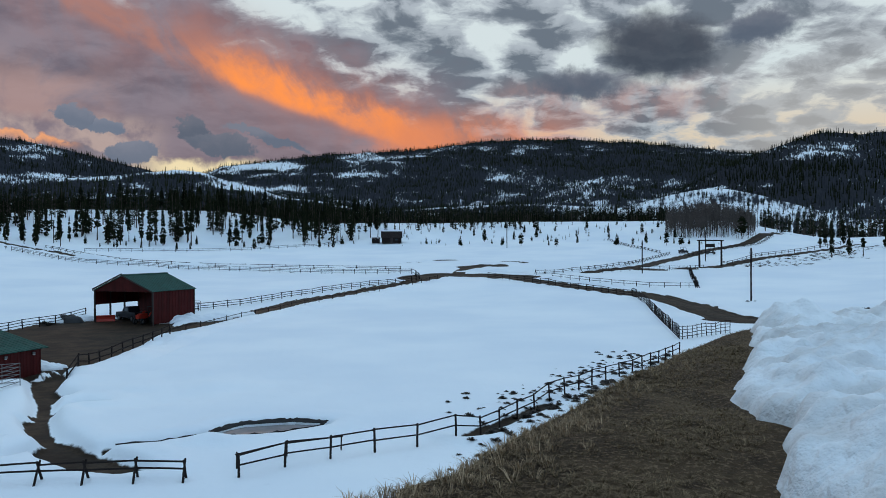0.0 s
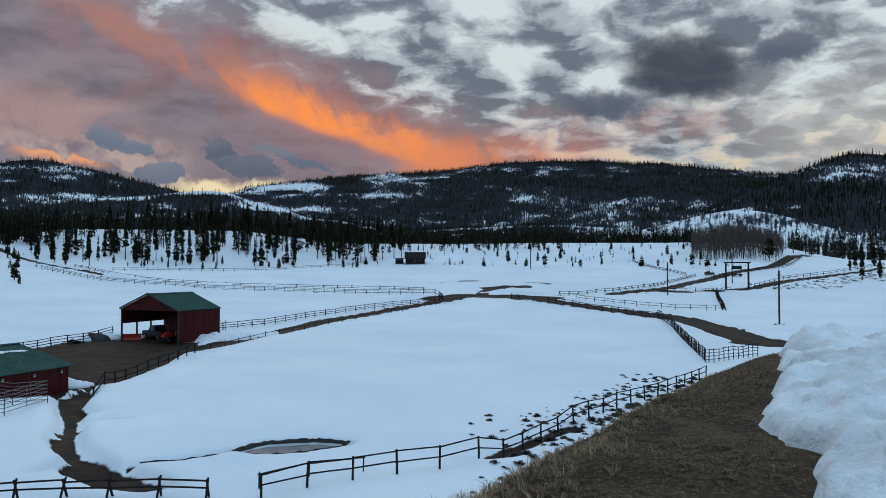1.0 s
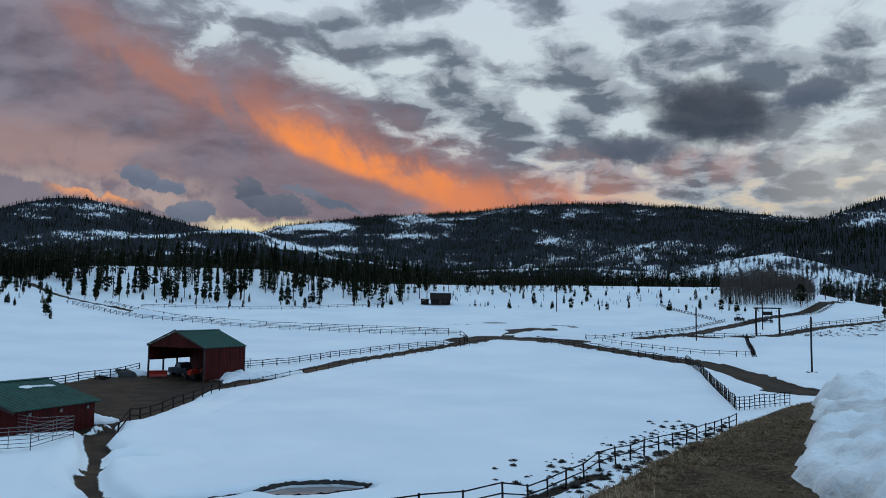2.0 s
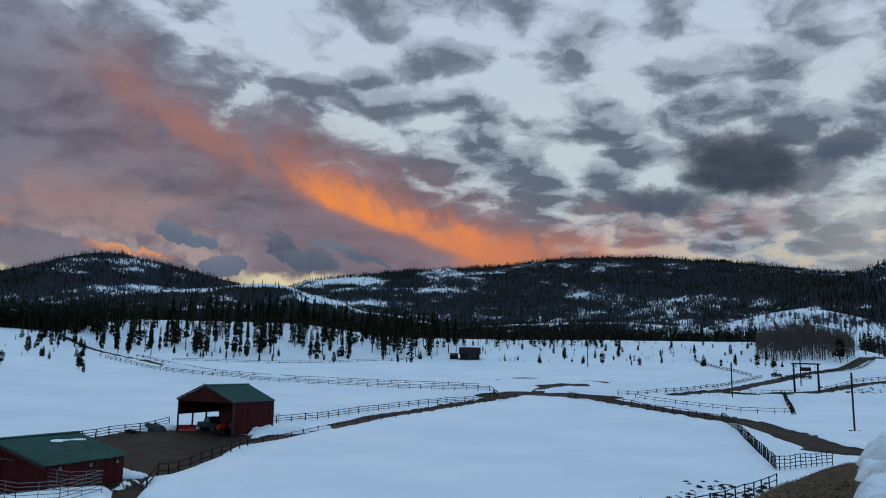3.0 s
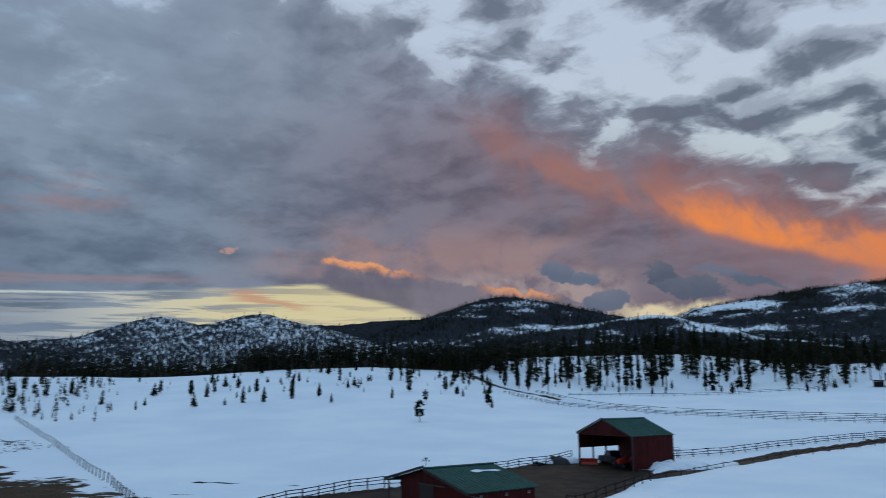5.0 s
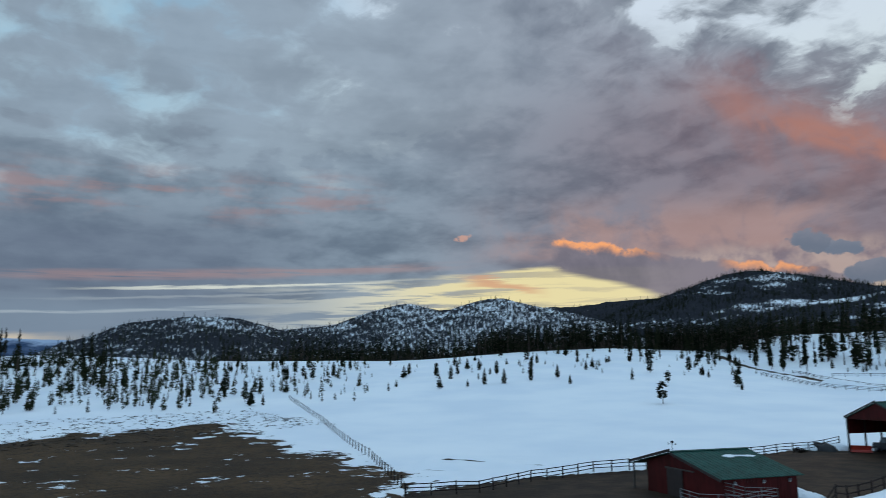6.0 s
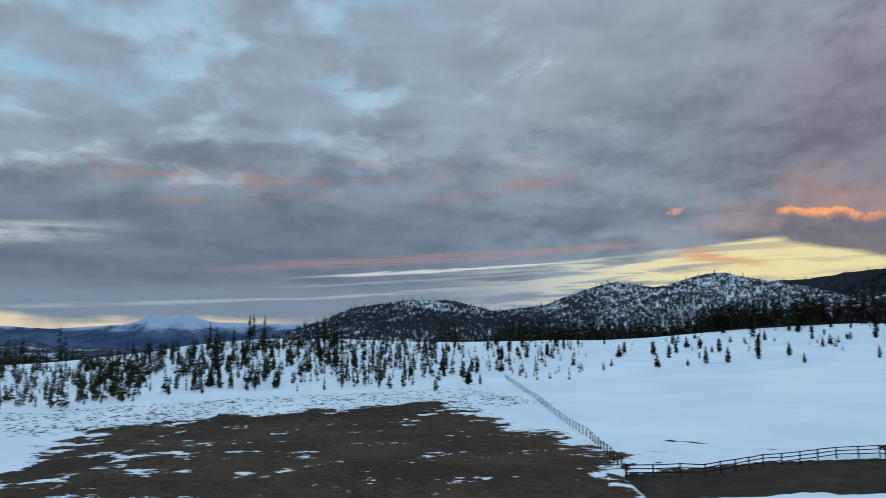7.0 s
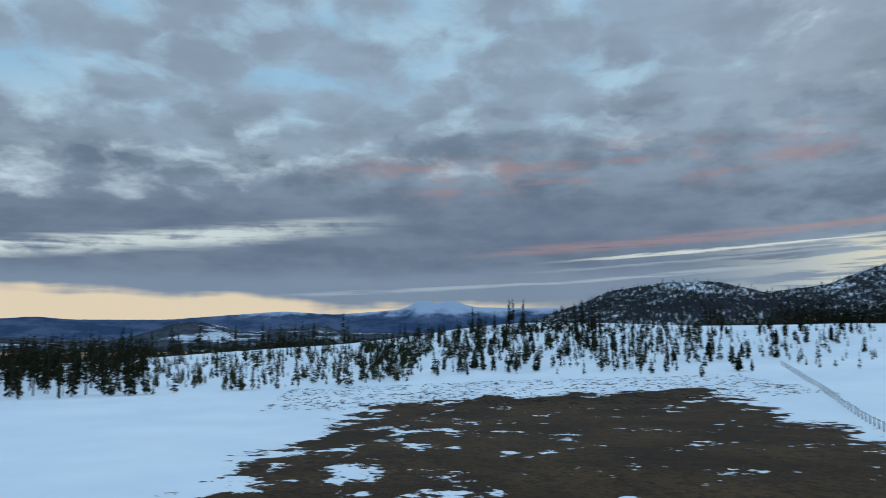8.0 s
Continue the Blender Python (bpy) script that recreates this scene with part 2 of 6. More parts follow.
# ---------------------------------------------------------------- materials
def material(name, paint, rough=0.8, metal=0.0, bump=0.0, spec=0.4):
    """paint(g, p) gives the colour and, where it has one, the height for the bump."""
    m = bpy.data.materials.new(name)
    m.use_nodes = True
    g = Nodes(m.node_tree)
    made = paint(g)
    colour, height = made if isinstance(made, tuple) and isinstance(made[0], Sock) else (made, None)
    b = g.node("ShaderNodeBsdfPrincipled", Roughness=rough, Metallic=metal)
    b.inputs["Specular IOR Level"].default_value = spec
    if isinstance(colour, Sock):
        g.tree.links.new(colour.s, b.inputs["Base Color"])
    else:
        b.inputs["Base Color"].default_value = (*colour, 1)
    if height is not None and bump:
        h = g.node("ShaderNodeBump", Height=height, Strength=1.0, Distance=bump)
        g.tree.links.new(h.outputs[0], b.inputs["Normal"])
    end = g.tree.nodes.new("ShaderNodeOutputMaterial")
    g.tree.links.new(b.outputs[0], end.inputs[0])
    return m


def plain(name, rgb, rough=0.7, metal=0.0, vary=0.25, scale=6.0, bump=0.0):
    """One colour with grain and broader stains."""
    def paint(g):
        p = g.place()
        grain, stain = g.noise(p, scale * 6, 4), g.noise(p, scale * 0.4, 3)
        f = (grain * 0.5 + stain * 0.5).step(0.3, 0.7)
        a = tuple(c * (1 - vary) for c in rgb)
        b = tuple(min(c * (1 + vary), 1) for c in rgb)
        return g.mix(f, a, b), grain
    return material(name, paint, rough, metal, bump)


def snow_colour(g, p):
    drift = g.noise(p, 0.05, 3)
    fine = g.noise(p, 1.3, 5)
    c = g.mix(drift.step(0.3, 0.7), (0.74, 0.79, 0.85), (0.84, 0.87, 0.90))
    return g.mix(fine.step(0.62, 0.8) * 0.35, c, (0.66, 0.70, 0.76)), fine, drift


def dirt_colour(g, p):
    big, fine = g.noise(p, 0.35, 4), g.noise(p, 5.0, 5)
    wet = g.noise(p, 0.9, 5, 0.65)
    c = g.mix(big.step(0.35, 0.65), (0.022, 0.0145, 0.010), (0.052, 0.0335, 0.021))
    c = g.mix(wet.step(0.5, 0.62) * 0.55, c, (0.016, 0.011, 0.008))
    return g.mix(fine.step(0.42, 0.68) * 0.6, c, (0.018, 0.0115, 0.007)), fine + wet * 2.0


def straw_colour(g, p):
    big, mid, fine = g.noise(p, 0.25, 4), g.noise(p, 1.4, 5, 0.65), g.noise(p, 22.0, 6, 0.7)
    c = g.mix(big.step(0.38, 0.62), (0.078, 0.047, 0.026), (0.132, 0.088, 0.050))
    c = g.mix(mid.step(0.44, 0.62) * 0.75, c, (0.036, 0.022, 0.014))
    return g.mix(fine.step(0.50, 0.64) * 0.65, c, (0.33, 0.22, 0.135)), fine + mid * 1.5


def field_colour(g, p):
    big, fine = g.noise(p, 0.06, 4), g.noise(p, 2.2, 5, 0.65)
    tuft = g.noise(p, 0.55, 5, 0.65)
    c = g.mix(big.step(0.35, 0.65), (0.040, 0.022, 0.0095), (0.088, 0.049, 0.021))
    c = g.mix(tuft.step(0.47, 0.62) * 0.6, c, (0.022, 0.013, 0.007))
    return g.mix(fine.step(0.42, 0.66) * 0.7, c, (0.017, 0.011, 0.006)), fine


def ground_paint(g):
    p = g.world_place()
    x, y, z = g.split(p)
    snow, fine, drift = snow_colour(g, p)
    dirt, crumb = dirt_colour(g, p)
    straw, blade = straw_colour(g, p)
    # bare: metres inside a patch without snow, grass: metres inside the grassy knoll; both below 0 outside
    patch = g.noise(p, 0.13, 6, 0.6, 0.5)
    ragged = (patch - 0.5) * 26.0 + (g.noise(p, 0.5, 6, 0.65) - 0.5) * 17.0
    bare = (g.attr("bare") + ragged).step(-0.3, 0.6)
    grass = (g.attr("grass") + (g.noise(p, 1.1, 4) - 0.5) * 2.4).step(-0.15, 0.25)
    c = g.mix(bare, snow, field_colour(g, p)[0])
    mud = (g.attr("mud") + (g.noise(p, 1.3, 5, 0.6) - 0.5) * 0.4).step(-0.05, 0.08)
    c = g.mix(mud, c, dirt)
    c = g.mix(grass, c, straw)
    return c, fine * 0.5 + drift * 2.0 + crumb * (bare * 0.7) + blade * (grass * 1.2)


def hill_paint(g):
    p = g.world_place()
    snow, fine, drift = snow_colour(g, p)
    x, y, z = g.split(p)
    # trunks and brush stand upright on the slope: strokes that are fine along the hill and long in height
    stroke = g.noise(g.join(g.attr("along"), z * 0.22), 0.34, 3, 0.65)
    speck = g.noise(g.join(g.attr("along"), z * 0.8), 0.11, 6, 0.75)
    brush = g.noise(p, 0.02, 6, 0.65, 0.4)
    f = (g.attr("woods") * 1.15 - 0.36 + (brush - 0.5) * 0.6 + (speck - 0.5) * 1.8 + (stroke - 0.5) * 2.0).step(-0.20, 0.26) * 0.93 + 0.05
    scrub = g.mix((stroke * 0.6 + speck * 0.4).step(0.36, 0.64), (0.005, 0.006, 0.010), (0.020, 0.020, 0.026))
    return g.mix(f, snow, scrub), speck


def hazy_range_paint(g):
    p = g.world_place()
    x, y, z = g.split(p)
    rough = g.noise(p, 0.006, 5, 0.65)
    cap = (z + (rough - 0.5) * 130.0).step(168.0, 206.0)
    # woods and caps tinted blue: the haze of distance put into the base colour
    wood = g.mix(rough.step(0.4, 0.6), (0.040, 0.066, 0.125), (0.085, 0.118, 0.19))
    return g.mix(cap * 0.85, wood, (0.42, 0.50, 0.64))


def hazy_valley_paint(g):
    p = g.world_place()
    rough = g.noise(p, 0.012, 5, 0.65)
    # paler and bluer than the near woods: distance haze mixed into the colour
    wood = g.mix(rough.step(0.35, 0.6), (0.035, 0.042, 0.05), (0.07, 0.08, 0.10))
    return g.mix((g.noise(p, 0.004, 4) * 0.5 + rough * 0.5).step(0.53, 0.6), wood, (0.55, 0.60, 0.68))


def needle_paint(g):
    v = g.one() * 0.5 + g.island() * 0.5
    return g.mix(v, (0.006, 0.009, 0.006), (0.030, 0.033, 0.017))


def stem_paint(g):
    return g.mix(g.island(), (0.050, 0.041, 0.038), (0.125, 0.104, 0.095))


def metal_sheet_paint(rgb, pitch):
    """Painted ribbed sheet, weathered in streaks."""
    def paint(g):
        p = g.place()
        x, y, z = g.split(p)
        streak = g.noise(g.join(x * 1.6, y * 1.6, z * 0.12), 1.5, 4)
        dust = g.noise(p, 0.6, 4)
        a, b = tuple(c * 0.7 for c in rgb), tuple(c * 1.35 for c in rgb)
        return g.mix((streak * 0.6 + dust * 0.4).step(0.35, 0.65), a, b), dust
    return paint


def wood_paint(a, b):
    def paint(g):
        x, y, z = g.split(g.place())
        grain = g.noise(g.join(x * 9.0, y * 9.0, z * 0.8), 3.0, 5)
        return g.mix(grain.step(0.3, 0.7), a, b), grain
    return paint


SNOW = material("snow", lambda g: snow_colour(g, g.world_place())[:2], 0.6, bump=0.05, spec=0.3)
GROUND = material("snowy_ground", ground_paint, 0.75, bump=0.08, spec=0.1)
HILL = material("snowy_hillside", hill_paint, 0.9, spec=0.0)
FAR = material("distant_mountain_hazed_blue", hazy_range_paint, 0.9, spec=0.0)
VALLEY = material("distant_wooded_valley_hazed", hazy_valley_paint, 0.9, spec=0.0)
DIRT = material("wet_dirt_road", lambda g: dirt_colour(g, g.world_place()), 0.65, bump=0.05, spec=0.08)
YOUNGNEEDLE = material("young_needles", lambda g: g.mix(g.one() * 0.4 + g.island() * 0.6, (0.014, 0.020, 0.010), (0.060, 0.060, 0.028)), 1.0, spec=0.0)
NEEDLE = material("pine_needles", needle_paint, 1.0, spec=0.0)
BURNT = material("burnt_standing_trunks", lambda g: g.mix(g.island(), (0.010, 0.010, 0.012), (0.044, 0.042, 0.046)), 0.9, spec=0.0)
STEM = material("bare_grey_stems", stem_paint, 0.9, spec=0.0)
BARK = material("pine_bark", wood_paint((0.035, 0.027, 0.022), (0.085, 0.066, 0.054)), 0.9, bump=0.02, spec=0.05)
TIMBER = material("weathered_timber", wood_paint((0.035, 0.03, 0.027), (0.10, 0.085, 0.075)), 0.85, bump=0.01)
DARKWOOD = material("dark_stained_logs", wood_paint((0.014, 0.011, 0.011), (0.038, 0.030, 0.028)), 0.9, bump=0.02, spec=0.05)
REDSHEET = material("red_painted_sheet", metal_sheet_paint((0.062, 0.008, 0.0075), 0.3), 0.6, 0.0, 0.005, 0.12)
GREENROOF = material("green_painted_roof", metal_sheet_paint((0.014, 0.058, 0.046), 0.3), 0.6, 0.0, 0.005, 0.12)
PEAT = plain("black_wet_soil", (0.016, 0.013, 0.013), 0.7, 0.0, 0.4, 2.0)
TRIM = plain("brown_trim", (0.03, 0.02, 0.018), 0.6)
STEEL = plain("galvanised_steel", (0.16, 0.165, 0.17), 0.45, 0.7)
IRON = plain("dark_painted_iron", (0.025, 0.024, 0.026), 0.55, 0.3)
PAINTRED = plain("red_machine_paint", (0.42, 0.035, 0.02), 0.4)
PAINTBLUE = plain("dark_blue_car_paint", (0.006, 0.010, 0.017), 0.55)
RUBBER = plain("black_rubber", (0.015, 0.015, 0.015), 0.85)
GLASS = plain("dark_window_glass", (0.03, 0.045, 0.055), 0.08, 0.0, 0.1)
WATER = plain("thawing_pond_water", (0.15, 0.135, 0.14), 0.35, 0.0, 0.25, 0.5)
STRAW = material("dry_grass", lambda g: g.mix(g.island(), (0.048, 0.032, 0.018), (0.28, 0.195, 0.115)), 0.85, spec=0.1)
PALESTRAW = material("pale_dry_grass", lambda g: g.mix(g.island(), (0.15, 0.10, 0.058), (0.52, 0.37, 0.235)), 0.85, spec=0.1)
SAGE = material("sagebrush", lambda g: g.mix(g.island(), (0.030, 0.026, 0.025), (0.115, 0.098, 0.084)), 0.9, spec=0.1)
LAMPGLASS = plain("milky_lamp_glass", (0.5, 0.5, 0.48), 0.3)


# ---------------------------------------------------------------- building helpers
def mesh_of(name, verts, faces, mat=None):
    """A mesh from arrays."""
    me = bpy.data.meshes.new(name)
    me.from_pydata([tuple(v) for v in verts], [], [tuple(f) for f in faces])
    if mat:
        me.materials.append(mat)
    me.update()
    return me


def grid_mesh(name, points, mat, closed=False):
    """A sheet from an array of rows x columns x 3; closed joins the last column to the first."""
    rows, cols = points.shape[:2]
    k = np.arange(rows * cols).reshape(rows, cols)
    a, b = k[:-1], k[1:]
    if closed:
        quads = np.stack((a, np.roll(a, -1, 1), np.roll(b, -1, 1), b), -1).reshape(-1, 4)
    else:
        quads = np.stack((a[:, :-1], a[:, 1:], b[:, 1:], b[:, :-1]), -1).reshape(-1, 4)
    me = bpy.data.meshes.new(name)
    me.vertices.add(rows * cols)
    me.vertices.foreach_set("co", points.reshape(-1))
    me.loops.add(quads.size)
    me.loops.foreach_set("vertex_index", quads.reshape(-1).astype(np.int32))
    me.polygons.add(len(quads))
    me.polygons.foreach_set("loop_start", np.arange(0, quads.size, 4, dtype=np.int32))
    me.polygons.foreach_set("use_smooth", np.ones(len(quads), bool))
    me.materials.append(mat)
    me.update(calc_edges=True)
    return me


def tri_mesh(name, verts, tris, mats, which=None):
    me = bpy.data.meshes.new(name)
    verts, tris = np.asarray(verts, np.float32), np.asarray(tris, np.int32)
    me.vertices.add(len(verts))
    me.vertices.foreach_set("co", verts.reshape(-1))
    me.loops.add(tris.size)
    me.loops.foreach_set("vertex_index", tris.reshape(-1))
    me.polygons.add(len(tris))
    me.polygons.foreach_set("loop_start", np.arange(0, tris.size, 3, dtype=np.int32))
    for m in mats:
        me.materials.append(m)
    if which is not None:
        me.polygons.foreach_set("material_index", np.asarray(which, np.int32))
    me.update(calc_edges=True)
    return me


def store(me, name, values):
    me.attributes.new(name, "FLOAT", "POINT").data.foreach_set("value", np.asarray(values, np.float32).reshape(-1))


def finish(bm, name, mat, smooth=False):
    me = bpy.data.meshes.new(name)
    bmesh.ops.recalc_face_normals(bm, faces=bm.faces)
    bm.to_mesh(me)
    bm.free()
    me.materials.append(mat)
    if smooth:
        me.polygons.foreach_set("use_smooth", np.ones(len(me.polygons), bool))
    return me


def thing(name, at, label, category, turn=0.0, group="", kind=""):
    """An Empty at a thing's base, turned about the vertical."""
    ob = new(name)
    ob.empty_display_size = 0.2
    ob.matrix_world = pose(*at, 0, 0, turn)
    return tagged(ob, label, category, group, kind)


def part(name, data, mat, parent, label="", at=None):
    """One mesh object, from a bmesh or a mesh, under a thing or a part."""
    me = data if isinstance(data, bpy.types.Mesh) else finish(data, name, mat)
    ob = new(name, me)
    ob.parent = parent
    if at is not None:
        ob.matrix_basis = at
    if label:
        ob["label"] = label
    return ob


def box(bm, lo, hi, bevel=0.0, turn=None):
    """A box between two corners, with broken edges."""
    lo, hi = Vector(lo), Vector(hi)
    made = bmesh.ops.create_cube(bm, size=1.0, matrix=(turn or Matrix()) @ Matrix.LocRotScale((lo + hi) / 2, None, hi - lo))
    if bevel:
        edges = list({e for v in made["verts"] for e in v.link_edges})
        bmesh.ops.bevel(bm, geom=edges, offset=bevel, segments=1, affect="EDGES", profile=0.7)
    return bm


def rod(bm, a, b, r0, r1=None, sides=8):
    """A round bar from a to b."""
    a, b = Vector(a), Vector(b)
    turn = (b - a).to_track_quat("Z", "Y").to_matrix().to_4x4()
    bmesh.ops.create_cone(bm, cap_ends=True, segments=sides, radius1=r0, radius2=r0 if r1 is None else r1, depth=(b - a).length,
                          matrix=Matrix.Translation((a + b) / 2) @ turn)
    return bm


def between(a, b, thick):
    """The pose and scale that lay the unit log from a to b."""
    a, b = Vector(a), Vector(b)
    return Matrix.LocRotScale(a, (b - a).to_track_quat("Z", "Y"), (thick, thick, (b - a).length))


# ---------------------------------------------------------------- the lie of the land
def ramp(a, b, v):
    s = np.clip((v - a) / (b - a), 0, 1)
    return s * s * (3 - 2 * s)

CREST = ((-180, 9), (-60, 14), (-45, 15), (-30, 12), (-24, 13), (-15, 14), (-6, 14), (0, 12.8), (6, 12.8), (15, 12), (28, 15),
         (35, 21.5), (42, 21), (53, 17), (66, 17), (75, 19), (82, 19), (90, 12.5), (105, 6.5), (116, 3), (150, 2), (180, 9))

def crest(az):
    a, h = zip(*CREST)
    return sum(np.interp((az + d + 180) % 360 - 180, a, h) for d in (-3, -1, 1, 3)) / 4

# the outline of the knoll's flat top
KNOLL = ((60.0, 24.0), (18.0, 18.5), (10.0, 16.6), (6.9, 14.8), (4.6, 12.4), (2.3, 8.9), (1.1, 6.9), (0.3, 5.5), (-1.6, 3.6),
         (-3.2, 0.5), (-3.0, -6.0), (0.0, -30.0), (60.0, -30.0))

def outline_gap(x, y, ring):
    """Distance to a closed outline, negative inside."""
    x, y = np.asarray(x, float), np.asarray(y, float)
    best, inside = np.full(x.shape, 1e9), np.zeros(x.shape, bool)
    for (ax, ay), (bx, by) in zip(ring, ring[1:] + ring[:1]):
        ux, uy = bx - ax, by - ay
        s = np.clip(((x - ax) * ux + (y - ay) * uy) / (ux * ux + uy * uy), 0, 1)
        best = np.minimum(best, np.hypot(x - ax - s * ux, y - ay - s * uy))
        inside ^= ((ay > y) != (by > y)) & (x < (y - ay) / (uy if uy else 1e-9) * ux + ax)
    return np.where(inside, -best, best)

def ground_z(x, y):
    x, y = np.asarray(x, float), np.asarray(y, float)
    r = np.hypot(x, y)
    az = np.degrees(np.arctan2(-x, y))
    z = crest(az) * np.clip((r - 110) / 210, 0, 1.0) ** 1.35
    z = z - 5 * ramp(325, 420, r) * ramp(25, 40, az) + np.clip(r - 420, 0, None) * 0.012
    # the wooded bank behind the meadow
    z = z + (22.0 + 5.5 * ramp(6, 16, az) * ramp(34, 25, az) - crest(az)) * ramp(288, 376, r) * ramp(36, 27, az) * ramp(-30, -21, az)
    # behind its brow the wood stands on lower ground
    z = z - 6.5 * ramp(378, 430, r) * ramp(4, 14, az) * ramp(36, 27, az)
    # the low ground beyond, to the side where the valley opens
    z = z - np.clip(r - 330, 0, None) * 0.02 * ramp(60, 95, az)
    # the knoll under the camera and the ramp of its right-hand side
    gap = outline_gap(x, y, KNOLL)
    side = ramp(-17, -27, az) * ramp(-150, -100, az)
    fall = np.clip(1 - gap / (14 + 50 * side), 0, 1) ** 1.5
    z = z + (8.35 - z) * np.where(gap < 0, 1.0, fall)
    z = z + 1.8 * ramp(-26, -40, az) * ramp(60, 160, r) * ramp(-150, -110, az)
    # gentle swells
    z = z + 0.25 * ramp(20, 60, r) * np.sin(x * 0.05 + 1.3) * np.sin(y * 0.043 + x * 0.013)
    return z


def path_gap(x, y, line):
    """Distance to an open line of points."""
    best = np.full(np.shape(x), 1e9)
    for (ax, ay), (bx, by) in zip(line, line[1:]):
        ux, uy = bx - ax, by - ay
        s = np.clip(((x - ax) * ux + (y - ay) * uy) / (ux * ux + uy * uy), 0, 1)
        best = np.minimum(best, np.hypot(x - ax - s * ux, y - ay - s * uy))
    return best


def lattice(i, j, seed):
    h = (i.astype(np.int64) * 374761393 + j.astype(np.int64) * 668265263 + seed * 1442695041) & 0x7fffffff
    h = ((h ^ (h >> 13)) * 1274126177) & 0x7fffffff
    return ((h ^ (h >> 16)) & 0xffff) / 65535.0


def fbm(x, y, size, octaves=4, seed=1):
    """Smooth noise about 0, within +-0.5, with lumps of that size in metres."""
    total, amp, weight = np.zeros(np.shape(x)), 1.0, 0.0
    for o in range(octaves):
        u, v = np.asarray(x) / size + 37.1 * o, np.asarray(y) / size + 11.7 * o
        i, j = np.floor(u), np.floor(v)
        a, b = u - i, v - j
        a, b = a * a * (3 - 2 * a), b * b * (3 - 2 * b)
        i, j = i.astype(np.int64), j.astype(np.int64)
        n = (lattice(i, j, seed) * (1 - a) + lattice(i + 1, j, seed) * a) * (1 - b) \
            + (lattice(i, j + 1, seed) * (1 - a) + lattice(i + 1, j + 1, seed) * a) * b
        total, weight = total + (n - 0.5) * amp, weight + amp
        amp, size = amp * 0.5, size * 0.5
    return total / weight * 1.6


# roads and tracks, and one painted shadow line: half width and course
DRIVE = ((-31.0, 91.4), (-27.8, 108.2), (-21.8, 130.1), (-9.7, 153.6), (-1.1, 167.6), (4.7, 175.8))
JUNCTION = ((-2.0, 175.0), (5.0, 180.0), (13.0, 179.5), (25.0, 176.0))
STUB = ((9.3, 184.0), (11.0, 194.0), (18.6, 205.8))
EASTERN = ((14.0, 177.0), (22.4, 170.3), (31.5, 152.9), (37.4, 140.5), (42.3, 131.8), (43.0, 120.0), (42.4, 110.0), (42.2, 102.0), (45.0, 96.5),
           (54.0, 94.8), (66.0, 92.0), (84.0, 87.0))
UPLAND = ((40.3, 182.3), (58.2, 196.4), (75.7, 217.2), (92.7, 240.0), (117.0, 266.8), (132.0, 286.0), (150.0, 300.0))
BEHIND_GATE = ((54.0, 187.1), (64.4, 188.7), (77.8, 192.1), (97.8, 212.2), (119.6, 229.7), (146.0, 246.0))
WESTERN = ((-90.0, 215.0), (-109.2, 230.0), (-123.6, 237.9), (-135.0, 246.0), (-160.0, 268.0))
# dark line for the shadow and rails under the snow berm, drawn as mud
BERM_SHADOW = ((-90.0, 215.0), (-74.0, 205.5), (-46.0, 198.6), (-24.0, 190.8), (-4.0, 185.0))
ROADS_AND_SHADOW = ((1.9, DRIVE), (3.8, JUNCTION), (1.5, STUB), (2.9, EASTERN), (2.2, UPLAND), (2.0, BEHIND_GATE), (1.5, WESTERN), (0.55, BERM_SHADOW))
DITCH = ((-30.5, 61.0), (-29.0, 58.0), (-25.7, 52.4), (-24.1, 49.0), (-23.0, 46.4), (-21.4, 43.4), (-20.2, 41.6), (-19.0, 40.4))
SIDE_DITCH = ((-24.0, 48.2), (-23.3, 50.0), (-22.4, 50.8), (-21.4, 50.4))
POOLS = (((-24.1, 46.6), (-23.4, 47.1), (-22.3, 45.5), (-20.1, 42.0), (-20.5, 41.5), (-22.6, 44.0)),
         ((-19.4, 38.7), (-20.1, 37.3), (-19.7, 40.5), (-18.9, 41.0), (-17.0, 39.0), (-13.7, 36.5), (-12.2, 34.6), (-13.3, 34.0), (-15.3, 34.6), (-17.2, 36.3), (-18.1, 37.0)),
         ((-30.4, 61.0), (-29.8, 63.9), (-28.4, 61.6), (-26.6, 55.2), (-27.1, 54.2)),
         ((-27.6, 55.6), (-26.6, 56.1), (-24.9, 54.5), (-24.9, 53.2), (-26.1, 52.8)))
POND = ((-11.6, 41.0), (-9.9, 40.3), (-7.6, 41.0), (-5.4, 42.6), (-5.3, 43.4), (-7.5, 44.0), (-10.4, 43.3))
POND_TAIL = ((-11.5, 41.0), (-13.5, 39.6), (-16.0, 38.9))
BROWN_FIELD = ((-46.0, -16.0), (-56.0, -11.0), (-78.0, -9.0), (-127.0, -4.0), (-136.0, 21.0), (-136.0, 58.0), (-111.0, 55.0),
               (-79.0, 52.5), (-57.0, 42.0), (-47.0, 36.0), (-30.0, 22.0), (-24.0, 0.0))
YARD = ((-50.0, 101.0), (-44.0, 107.0), (-34.0, 107.0), (-30.5, 92.0), (-29.0, 78.0), (-28.6, 66.0), (-30.6, 63.2), (-31.6, 59.6), (-37.0, 54.0), (-41.5, 47.0),
        (-46.0, 36.0), (-56.5, 41.5), (-57.0, 58.0), (-53.0, 72.0))
